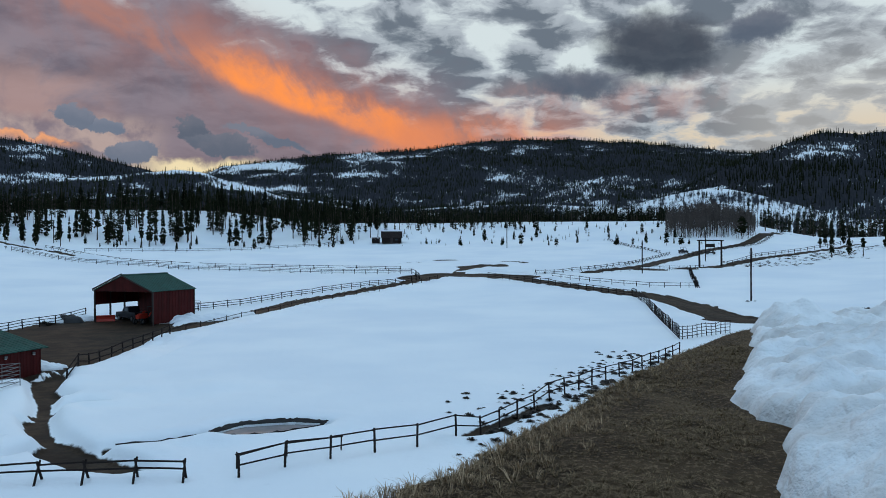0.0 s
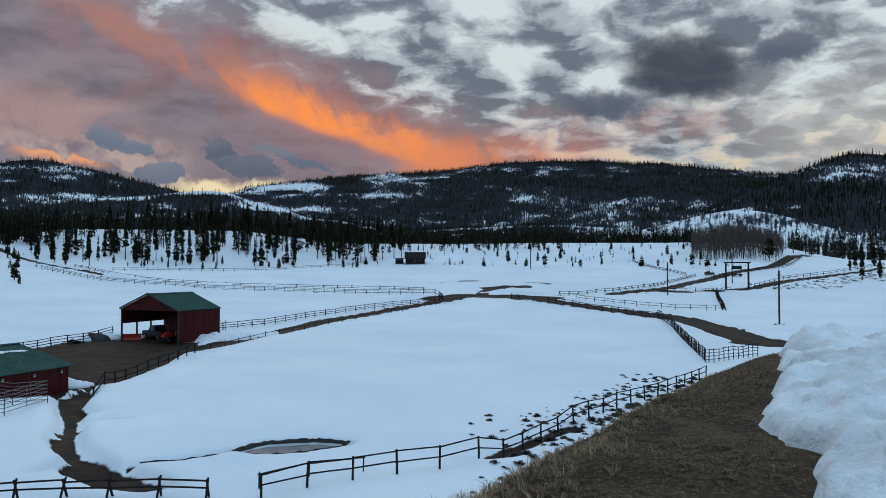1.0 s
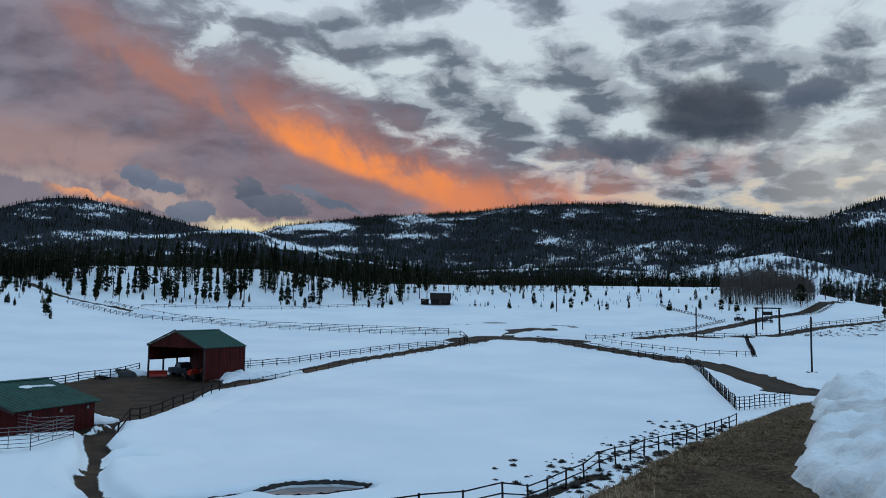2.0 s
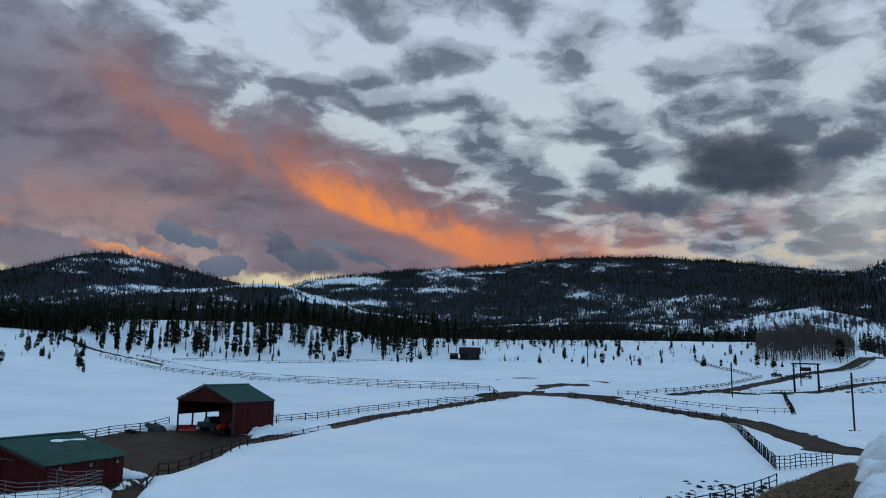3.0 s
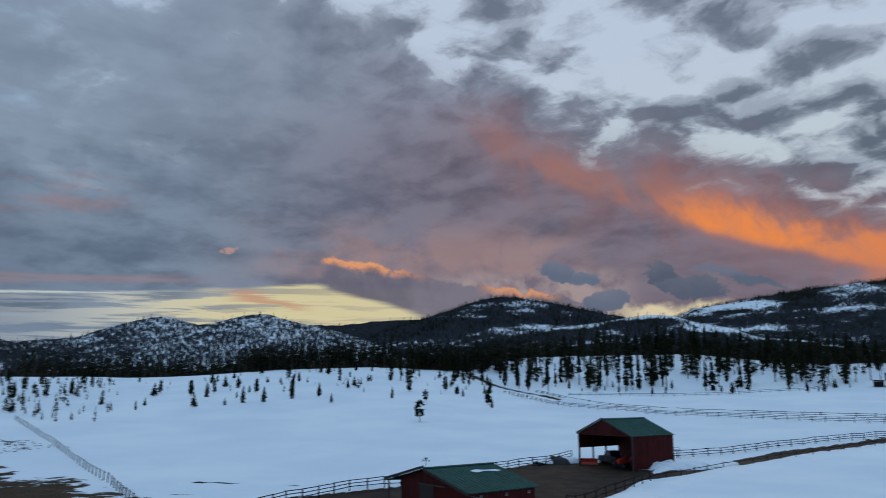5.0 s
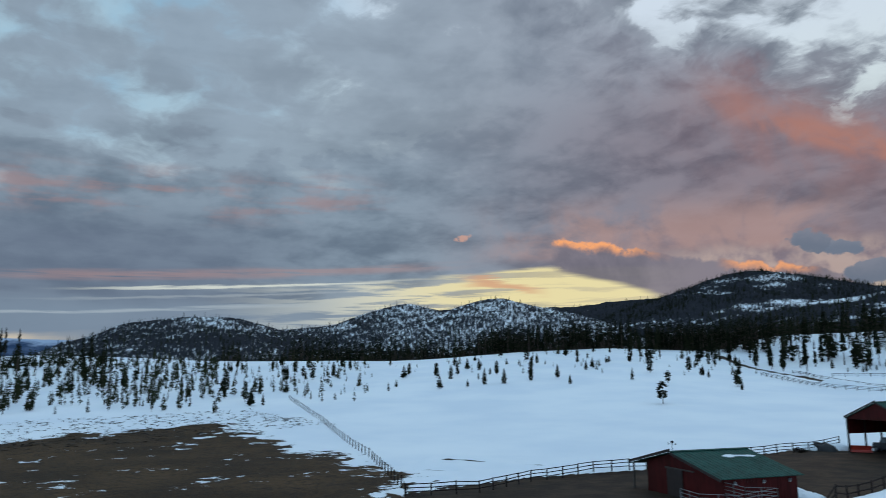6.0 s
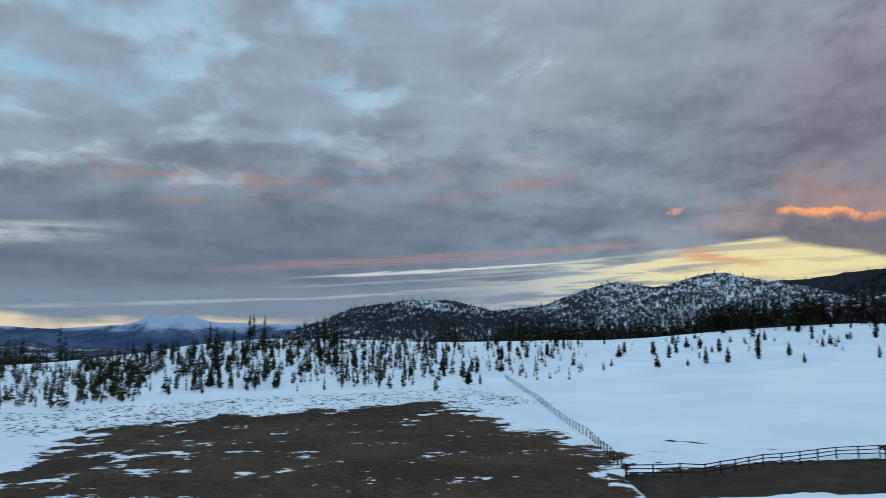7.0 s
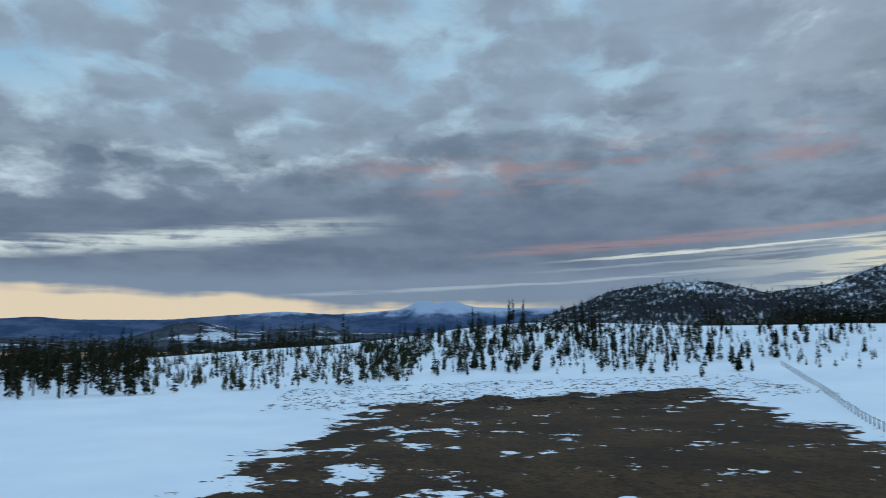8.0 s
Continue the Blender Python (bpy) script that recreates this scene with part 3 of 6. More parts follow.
MELT = (((-6.0, 221.0), (-1.0, 222.5), 2.2), ((4.0, 230.5), (10.5, 228.0), 1.8), ((25.0, 216.5), (30.0, 214.0), 2.2),
        ((12.0, 203.0), (22.0, 206.0), 3.2), ((-75.0, 62.0), (-71.0, 64.0), 0.8), ((-66.0, 66.0), (-62.0, 68.0), 0.6),
        ((-70.0, 53.0), (-66.5, 55.5), 0.7), ((41.0, 99.5), (43.0, 96.0), 3.4), ((2.6, 40.2), (8.0, 47.4), 0.42), ((-73.2, 59.4), (-71.6, 59.8), 0.5), ((-60.8, 47.9), (-61.0, 49.3), 0.45), ((-57.5, 46.6), (-57.0, 48.8), 0.5))


def mud_depth(x, y):
    """Metres inside a road, ditch, trodden place or the berm's painted shadow line, below 0 outside."""
    d = np.full(np.shape(x), -1e3)
    for half, line in ROADS_AND_SHADOW:
        d = np.maximum(d, half - path_gap(x, y, line))
    d = np.maximum(d, 0.42 - path_gap(x, y, DITCH))
    d = np.maximum(d, 0.62 - path_gap(x, y, SIDE_DITCH))
    for ring in POOLS:
        d = np.maximum(d, 0.1 - outline_gap(x, y, ring))
    d = np.maximum(d, 0.25 - path_gap(x, y, POND_TAIL))
    beyond = y - 41.7 - (x + 11.6) * 0.22
    d = np.maximum(d, 0.14 * ramp(-0.3, 0.5, beyond) - 0.2 - np.abs(outline_gap(x, y, POND)) + 0.2 * ramp(0.0, 0.5, beyond))
    d = np.maximum(d, -outline_gap(x, y, YARD))
    for a, b, half in MELT:
        d = np.maximum(d, half - path_gap(x, y, (a, b)))
    return d


def surface_z(x, y):
    """The ground as it lies, with roads and ditches cut into the snow and the ploughed banks beside them."""
    r = np.hypot(x, y)
    m = mud_depth(x, y) + fbm(x, y, 3.0, 3, 5) * 0.5
    lumps = fbm(x, y, 4.0, 3, 9)
    z = ground_z(x, y) + fbm(x, y, 24.0, 3, 3) * 0.35 * ramp(15, 40, r) * ramp(1500, 400, r)
    z = z - 0.22 * ramp(-0.35, 0.25, m)
    z = z + 0.45 * fbm(x, y, 5.0, 4, 15) * ramp(16, 5, np.hypot(x + 20, y - 56))
    z = z + np.exp(-((m + 1.3) / 0.8) ** 2) * (0.16 + 0.5 * np.clip(lumps, 0, 1)) * ramp(20, 40, r)
    ditch = np.minimum(path_gap(x, y, DITCH), path_gap(x, y, SIDE_DITCH) + 0.3)
    for ring in POOLS:
        ditch = np.minimum(ditch, outline_gap(x, y, ring) + 0.62)
    z = z - 0.5 * ramp(1.25, 0.5, ditch) - 1.1 * ramp(0.5, -0.5, outline_gap(x, y, POND)) - 0.3 * ramp(0.6, 0.1, path_gap(x, y, POND_TAIL))
    z = z + 0.10 * fbm(x, y, 1.6, 3, 21) * ramp(3.0, 0.0, outline_gap(x, y, KNOLL)) * ramp(40, 20, r)
    return z


def spot(x, y, lift=0.0):
    return (x, y, float(surface_z(np.array([x]), np.array([y]))[0]) + lift)


def make_ground():
    az = np.radians(np.concatenate((np.arange(-42, 126, 0.26), np.arange(126, 318, 3.0))))
    r = [0.0, 0.3, 0.6]
    while r[-1] < 4800:
        q = r[-1]
        r.append(q * (1.05 if q < 5 else 1.012 if q < 30 else 1.007 if q < 60 else 1.012 if q < 135 else 1.022 if q < 330 else 1.07))
    rr, aa = np.meshgrid(np.array(r), az, indexing="ij")
    x, y = -np.sin(aa) * rr, np.cos(aa) * rr
    z = surface_z(x, y)
    me = grid_mesh("ground", np.stack((x, y, z), -1), GROUND, closed=True)
    store(me, "mud", np.clip(mud_depth(x, y), -50, 50))
    store(me, "bare", np.minimum(np.clip(-outline_gap(x, y, BROWN_FIELD), -40, 4.3), 4.3 - 1.8 * ramp(20, 0, y)))
    store(me, "grass", np.clip(-outline_gap(x, y, KNOLL) + 1.5, -50, 50))
    tagged(new("ground", me), "snow-covered valley floor with bare brown patches", "ground", kind="structure")


make_ground()


def make_road(name, label, half, line, lift=0.03):
    """A strip with ragged edges laid in the cut."""
    pts = [Vector(p) for p in line]
    rows, run = [], 0.0
    for a, b in zip(pts, pts[1:]):
        n = max(2, int((b - a).length / 0.9))
        for k in range(n):
            rows.append((a.lerp(b, k / n), (b - a).normalized()))
    rows.append((pts[-1], (pts[-1] - pts[-2]).normalized()))
    for _ in range(6):
        ways = [w for _, w in rows]
        rows = [(p, (ways[max(k - 1, 0)] + w + ways[min(k + 1, len(ways) - 1)]).normalized()) for k, (p, w) in enumerate(rows)]
    across = np.linspace(-1, 1, 9)
    grid = np.zeros((len(rows), len(across), 3))
    for k, (p, w) in enumerate(rows):
        left, right = (half * (0.9 + 0.9 * float(fbm(np.array([k * 0.9]), np.array([s]), 5.0, 3, 31)[0])) for s in (0.0, 90.0))
        for c, s in enumerate(across):
            o = s * (left if s < 0 else right)
            grid[k, c, :2] = p.x + w.y * o, p.y - w.x * o
    rut = np.where(np.abs(np.abs(across) - 0.5) < 0.1, -0.05, 0.0) + np.where(np.abs(across) == 1, -0.14, 0.0)
    grid[:, :, 2] = surface_z(grid[:, :, 0], grid[:, :, 1]) + lift + rut
    tagged(new(name, grid_mesh(name, grid, DIRT)), label, "road", kind="structure")


make_road("driveway", "muddy brown driveway between ploughed snow banks", 2.1, DRIVE)
make_road("road", "brown dirt road bending through the snow", 3.0, EASTERN)
make_road("road", "dirt road climbing past a ranch gate", 2.2, UPLAND)
make_road("road", "wet dirt road in snow along a rail fence", 1.5, WESTERN)
make_road("track", "narrow muddy track below the ranch gate", 1.9, BEHIND_GATE)
make_road("road_junction", "wide muddy junction of dirt roads", 3.8, JUNCTION)
make_road("track", "short muddy track leading off the junction", 1.5, STUB)


def make_pond():
    ring = [Vector(p) for p in POND]
    pts = []
    for k, p in enumerate(ring):
        a, b, c = ring[k - 1], p, ring[(k + 1) % len(ring)]
        pts += [(a + 3 * b) / 4 * 0.5 + b * 0.5, (c + 3 * b) / 4]
    zed = float(ground_z(np.array([-8.0]), np.array([42.3]))[0]) - 0.38
    bm = bmesh.new()
    bm.faces.new([bm.verts.new((p.x, p.y, zed)) for p in pts])
    made = bmesh.ops.extrude_face_region(bm, geom=list(bm.faces))
    bmesh.ops.translate(bm, vec=(0, 0, -0.3), verts=[v for v in made["geom"] if isinstance(v, bmesh.types.BMVert)])
    ob = new("water", finish(bm, "water", WATER))
    tagged(ob, "small thawed pond with brown water and snow rim", "pond", kind="structure")
    # the cut bank of dark soil round the water and along its outlet
    for line, tall, closed in ((pts, 0.20, True), ([Vector(p) for p in POND_TAIL], 0.22, False)):
        fine = []
        for a, b in zip(line, line[1:] + line[:1] if closed else line[1:]):
            fine += [a.lerp(b, k / 6) for k in range(6)]
        rng = random.Random(3)
        grid = np.zeros((4, len(fine), 3))
        for k, p in enumerate(fine):
            top = float(ground_z(np.array([p.x]), np.array([p.y]))[0]) - (0.02 if closed else 0.06)
            for j, f in enumerate((0, 0.4, 0.8, 1.0)):
                o = (0.18 - 0.24 * f) + rng.uniform(-0.06, 0.06)
                mid = Vector((-8.2, 42.2))
                out = (p - mid).normalized() if closed else Vector((-0.5, 0.85))
                grid[j, k] = p.x - out.x * o, p.y - out.y * o, top - tall * (1 - f) + (rng.uniform(-0.07, 0.05) if j == 3 else 0)
        bank = new("pond_bank", grid_mesh("pond_bank", grid, PEAT, closed=closed))
        tagged(bank, "dark cut soil bank under a snow edge", "bank", kind="structure")


make_pond()


# ---------------------------------------------------------------- hills
def rise_of(az, line):
    """The crest's angle over the eye at a bearing, falling away past the line's ends."""
    a, e = zip(*sorted(line))
    az = np.asarray(az, float)
    past = np.maximum(a[0] - az, az - a[-1]).clip(0)
    soft = sum(np.interp(az + d, a, e) for d in (-0.5, 0, 0.5)) / 3
    return soft - 0.45 * past


class Hill:
    def __init__(self, name, label, far, width, line, seed, mat=None, relief=0.14, spread=9.0, wooded=1.0, bald=0.0, even=0.0):
        self.name, self.label, self.far, self.width, self.line, self.seed = name, label, far, width, line, seed
        self.mat, self.relief, self.spread, self.wooded, self.bald, self.even = mat or HILL, relief, spread, wooded, bald, even
        self.lo, self.hi = min(a for a, _ in line) - spread, max(a for a, _ in line) + spread

    def at(self, az, s):
        """A point of the slope: s runs from 0 at its foot over 1 at the crest to 1.3 behind it."""
        r = self.far + (s - 1) * self.width
        x, y = -np.sin(np.radians(az)) * r, np.cos(np.radians(az)) * r
        top = EYE_Z + self.far * np.tan(np.radians(rise_of(az, self.line)))
        foot = EYE_Z - 12.0
        f = np.where(s < 1, np.clip(s, 0, 1) ** 1.15, 1 - (np.clip(s - 1, 0, 1) / 0.6) ** 1.5)
        z = foot + (top - foot) * f
        tall = np.maximum(top - foot, 10)
        z = z + tall * self.relief * (fbm(x, y, self.width * 0.22, 5, self.seed) * (1 - np.clip(s, 0, 1) ** 3) + 0.12 * fbm(x, y, 30, 3, self.seed + 3))
        return x, y, z

    def woods(self, az, s, x, y, z):
        d = woods(az, np.degrees(np.arctan2(z - EYE_Z, np.hypot(x, y))), x, y) * self.wooded
        d = d + self.even * (0.47 - d)
        return d * (1 - self.bald * ramp(0.90, 0.98, s))

    def build(self, step=0.2, rows=40):
        az, s = np.meshgrid(np.arange(self.lo, self.hi, step), np.concatenate((np.linspace(0, 1, rows), np.linspace(1.05, 1.5, 6))), indexing="xy")
        x, y, z = self.at(az, s)
        me = grid_mesh(self.name, np.stack((x, y, z), -1), self.mat)
        store(me, "woods", self.woods(az, s, x, y, z))
        store(me, "along", np.radians(az) * self.far)
        tagged(new(self.name, me), self.label, "hill", kind="structure")
        return self


# open snow (minus) and dense wood (plus) on the slopes: bearing, angle up, half width, half height, amount
CLEARINGS = ((11.0, 5.85, 3.0, 0.42, -1.3), (4.2, 6.65, 3.2, 0.42, -0.5), (7.7, 6.85, 1.2, 0.42, 1.6), (11.6, 5.6, 1.6, 0.13, 1.3), (7.6, 5.75, 2.2, 0.16, 1.3), (4.6, 5.45, 3.4, 0.17, -0.9),
             (-8.5, 7.55, 3.6, 0.38, -0.18), (-15.5, 7.75, 7.5, 0.30, 0.8), (-8.0, 6.35, 9.0, 0.26, 0.9), (-17.5, 5.6, 7.0, 0.34, 0.9), (-3.6, 6.05, 2.0, 0.26, -0.25), (-6.2, 5.1, 1.9, 0.36, -0.5),
             (-1.6, 4.75, 4.0, 0.34, 0.9), (-12.0, 4.4, 8.0, 0.7, -0.12), (2.5, 3.5, 8.0, 0.7, -0.1), (-20.0, 2.9, 8.0, 1.0, -0.45))
FLANKS = ((28.4, 4.85, 1.7, 0.28, -0.6), (25.5, 6.6, 4.0, 0.34, -0.2), (28.0, 5.2, 9.0, 0.34, 0.8), (20.0, 6.2, 2.6, 0.5, 0.7), (26.0, 5.0, 1.5, 0.20, -1.3), (23.4, 4.85, 2.0, 0.18, -0.6), (17.0, 5.5, 3.6, 0.28, -0.8),
          (11.0, 4.35, 4.0, 0.16, -0.9), (46.4, 5.3, 2.4, 0.6, -0.3), (54.0, 5.0, 1.8, 0.5, -0.3), (67.0, 3.9, 2.6, 0.35, -0.2), (36.0, 4.6, 5.0, 0.6, 0.5), (-27.0, 3.4, 5.0, 0.6, 0.6),
          (-27.3, 6.3, 2.2, 0.55, -0.3), (-26.5, 7.4, 3.0, 0.35, 0.8), (-26.0, 4.9, 5.0, 0.45, 0.7), (66.0, 2.6, 14.0, 0.8, 0.5))


def woods(az, el, x, y):
    d = 0.78 + fbm(az * 60, el * 330, 75.0, 5, 41) * 0.7 + fbm(x, y, 60.0, 3, 43) * 0.5
    for a, e, w, h, amount in CLEARINGS + FLANKS:
        d = d + amount * np.exp(-(((az - a) / w) ** 2 + ((el - e) / h) ** 2) ** 1.5)
    return np.clip(d, 0, 1.3)


MAIN = Hill("mountain_ridge", "long wooded mountain ridge with snowy clearings", 2600, 1700, (
    (14.5, 5.86), (9.5, 6.56), (6.2, 6.95), (3.6, 7.08), (0.6, 7.25), (-2.4, 7.6), (-5.0, 7.88), (-7.5, 7.96), (-10.5, 7.94),
    (-13.4, 7.69), (-16.2, 7.51), (-18.5, 7.21), (-20.8, 6.87), (-22.7, 6.54), (-24.8, 6.45), (-28.3, 6.3), (-36, 6.0)), 11, relief=0.2).build()
RIGHT = Hill("rocky_hill", "steep rocky hill with dark pines and snow", 1700, 900, (
    (-20.8, 4.7), (-22.7, 5.6), (-24.8, 6.55), (-26.6, 7.1), (-28.3, 7.6), (-30.5, 7.3), (-36, 7.4), (-44, 7.0)), 12).build()
PEAK = Hill("hill", "rounded wooded hill with a rocky snowy top", 2300, 1000, (
    (37.8, 4.4), (34.6, 5.5), (32.1, 6.3), (30.4, 6.9), (28.3, 7.2), (26.2, 6.95), (23.7, 6.45), (20.0, 5.6), (17.5, 4.9)), 13).build()
FOOT = Hill("foothill", "low snowy foothill with scattered bare trees", 1250, 600, (
    (32.0, 3.83), (29.6, 4.8), (28.5, 4.3), (27.2, 4.6), (23.7, 4.85), (21.5, 5.05), (20.0, 5.25), (17.5, 5.6), (16.1, 5.5), (14.5, 4.95), (12.4, 4.57),
    (10.4, 3.7), (7.0, 3.4), (3.6, 2.65), (-2.0, 3.0), (-8.0, 3.2), (-14, 2.9)), 14, spread=6, bald=0.5, wooded=1.1).build()
SADDLE = Hill("saddle_ridge", "low wooded saddle between two hills", 2900, 900, (
    (53.0, 5.0), (51.0, 5.0), (43.2, 5.1), (40.6, 5.05), (37.8, 5.4), (34.6, 5.5), (30.4, 5.3)), 15, spread=5).build()
SNOWY = Hill("hill", "bare snowy hill with burnt standing trunks", 1600, 700, (
    (51.0, 4.7), (49.0, 5.35), (46.5, 5.9), (44.8, 5.5), (43.2, 5.1), (41.0, 4.7), (38.5, 3.9)), 16, wooded=0.62, even=0.75).build()
ROCKY = Hill("hill", "rocky snow-dusted hill beside a low saddle", 1900, 700, (
    (63.0, 3.5), (61.2, 3.65), (58.7, 3.9), (56.5, 4.75), (55.2, 5.15), (53.5, 5.55), (51.8, 5.2), (49.3, 4.5), (46.9, 3.6)), 17, wooded=0.72, even=0.6).build()
MESA = Hill("hill", "long flat-topped hill with snowy wooded sides", 1750, 700, (
    (77.2, 2.5), (74.9, 3.15), (73.7, 3.8), (71.7, 4.15), (69.3, 4.42), (66.3, 4.42), (64.7, 4.1), (63.0, 3.6), (59.5, 2.9), (57.0, 2.5)), 18, wooded=0.75, even=0.5).build()
KNOB = Hill("foothill", "open snowy slope below the wooded ridge", 750, 260, (
    (-12.5, 2.5), (-15.3, 2.85), (-18.1, 3.55), (-19.6, 3.9), (-21.6, 4.1), (-23.6, 3.75), (-25.4, 3.25), (-27.0, 2.75), (-28.4, 2.3), (-30.4, 1.7), (-36, 1.6)), 19, relief=0.08, wooded=0.5).build()
Hill("distant_mountains", "far mountain range painted haze-blue, with snowy peaks", 4300, 700, (
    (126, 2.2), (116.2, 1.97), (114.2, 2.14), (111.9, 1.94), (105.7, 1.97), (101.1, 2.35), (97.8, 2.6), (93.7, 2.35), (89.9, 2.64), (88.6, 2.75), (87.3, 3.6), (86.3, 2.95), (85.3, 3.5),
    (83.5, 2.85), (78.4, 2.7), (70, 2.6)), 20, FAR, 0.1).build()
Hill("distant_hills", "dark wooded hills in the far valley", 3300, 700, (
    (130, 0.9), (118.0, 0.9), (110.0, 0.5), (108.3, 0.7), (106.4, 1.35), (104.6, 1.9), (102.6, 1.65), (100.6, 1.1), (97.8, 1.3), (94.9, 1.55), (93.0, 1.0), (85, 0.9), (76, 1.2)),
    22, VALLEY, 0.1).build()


# ---------------------------------------------------------------- trees
def conifer_arrays(rng, whorls, arms, bare, width, sides=5, double=True, gappy=0.0, dome=False):
    """Verts and triangles of a conifer one metre high: trunk first, then drooping branch fans; gives the count of trunk triangles too."""
    v, t = [], []
    for k in range(sides):
        a = 2 * math.pi * k / sides
        v.append((0.018 * math.cos(a), 0.018 * math.sin(a), -0.02))
    v.append((0.0, 0.0, 0.97))
    t += [(k, (k + 1) % sides, sides) for k in range(sides)]
    trunk = len(t)
    for w in range(whorls):
        f = (w + 0.5) / whorls
        h = bare + (1.0 - bare) * f ** 0.9
        if rng.random() < gappy:
            continue
        reach = width * (1.03 - f) ** 0.75 * rng.uniform(0.7, 1.15) * (0.65 + 0.35 * min(1, f * 5))
        if dome:
            reach = width * math.sin(math.pi * (0.2 + 0.74 * f)) ** 0.6 * rng.uniform(0.75, 1.15)
        turn = rng.uniform(0, 6.28)
        for k in range(arms):
            if rng.random() < 0.12 + gappy * 0.5:
                continue
            a = turn + 6.283 * k / arms + rng.uniform(-0.35, 0.35)
            l = reach * rng.uniform(0.65, 1.15)
            c, s = math.cos(a), math.sin(a)
            drop = l * rng.uniform(0.15, 0.6) - 0.25 * l * f
            wide = l * rng.uniform(0.30, 0.48)
            up = rng.uniform(0.0, 0.012)
            base = len(v)
            m = 0.62 * l
            v += [(0, 0, h + up + 0.02), (c * m - s * wide, s * m + c * wide, h - drop * 0.7), (c * l, s * l, h - drop), (c * m + s * wide, s * m - c * wide, h - drop * 0.75)]
            t += [(base, base + 1, base + 2), (base, base + 2, base + 3)]
            if double:
                v.append((c * m, s * m, h - drop - 0.35 * wide - 0.03))
                t.append((base, base + 2, base + 4))
    return np.array(v), np.array(t), trunk


def spike_arrays(rng, twigs):
    """A bare standing tree one metre high: a thin stem and upswept twigs."""
    v = [(0.008, 0, -0.02), (-0.004, 0.007, -0.02), (-0.004, -0.007, -0.02), (0, 0, 1)]
    t = [(0, 1, 3), (1, 2, 3), (2, 0, 3)]
    for _ in range(twigs):
        h, a, l = rng.uniform(0.3, 0.85), rng.uniform(0, 6.28), rng.uniform(0.05, 0.14)
        b = len(v)
        v += [(0, 0, h), (math.cos(a) * l, math.sin(a) * l, h + l * 0.9), (0, 0, h + 0.02)]
        t.append((b, b + 1, b + 2))
    return np.array(v), np.array(t), len(t)


def cone_arrays(rng, tiers=3, sides=5):
    """A far conifer one metre high: ragged tiers."""
    v, t = [], []
    for w in range(tiers):
        lo, hi = 0.04 + 0.28 * w, min(1.0, 0.5 + 0.27 * w)
        wide = 0.17 * (1 - 0.26 * w)
        b = len(v)
        for k in range(sides):
            a = 6.283 * (k + rng.random() * 0.6) / sides
            q = wide * rng.uniform(0.6, 1.15)
            v.append((q * math.cos(a), q * math.sin(a), lo + rng.uniform(-0.05, 0.05)))
        v.append((rng.uniform(-0.01, 0.01), rng.uniform(-0.01, 0.01), hi))
        t += [(b + k, b + (k + 1) % sides, b + sides) for k in range(sides)]
    return np.array(v), np.array(t), 0


def stuff(name, label, category, templates, at, tall, stout, mats, which=None):
    """Many small upright things joined into one mesh. which: for each place, the number of its template and of its material."""
    rng = np.random.default_rng(len(at))
    n = len(at)
    pick = rng.integers(0, len(templates), n) if which is None else which
    vs, ts, ms, start = [], [], [], 0
    for k, (v, t, trunk) in enumerate(templates):
        idx = np.nonzero(pick == k)[0]
        if not len(idx):
            continue
        a = rng.uniform(0, 6.283, len(idx))
        c, s = np.cos(a)[:, None], np.sin(a)[:, None]
        w, h = (tall[idx] * stout[idx])[:, None], tall[idx][:, None]
        lean = rng.normal(0, 0.02, (len(idx), 2))
        x, y, z = v[:, 0][None], v[:, 1][None], v[:, 2][None]
        vs.append(np.stack(((c * x - s * y) * w + lean[:, :1] * z * h + at[idx, 0][:, None], (s * x + c * y) * w + lean[:, 1:] * z * h + at[idx, 1][:, None],
                            z * h + at[idx, 2][:, None]), -1).reshape(-1, 3))
        ts.append((t[None] + (np.arange(len(idx)) * len(v))[:, None, None] + start).reshape(-1, 3))
        m = np.where(np.arange(len(t)) < trunk, 1, 0) if len(mats) > 1 else np.zeros(len(t), int)
        ms.append(np.tile(m, len(idx)))
        start += len(idx) * len(v)
    me = tri_mesh(name, np.concatenate(vs), np.concatenate(ts), mats, np.concatenate(ms))
    return tagged(new(name, me), label, category, kind="stuff")


RNG = random.Random(7)
GEN = np.random.default_rng(7)
CONES = [cone_arrays(RNG) for _ in range(6)]
SPIKES = [spike_arrays(RNG, 7) for _ in range(5)]
YOUNG_LIGHT = [conifer_arrays(RNG, 10, 6, b, w, 4, True, 0.05) for b, w in ((0.06, 0.26), (0.1, 0.22), (0.05, 0.3), (0.15, 0.2))]
LIGHT_PINES = [conifer_arrays(RNG, 13, 5, b, w, 4, True, 0.12) for b, w in ((0.08, 0.15), (0.2, 0.12), (0.04, 0.18), (0.32, 0.11), (0.12, 0.14))]


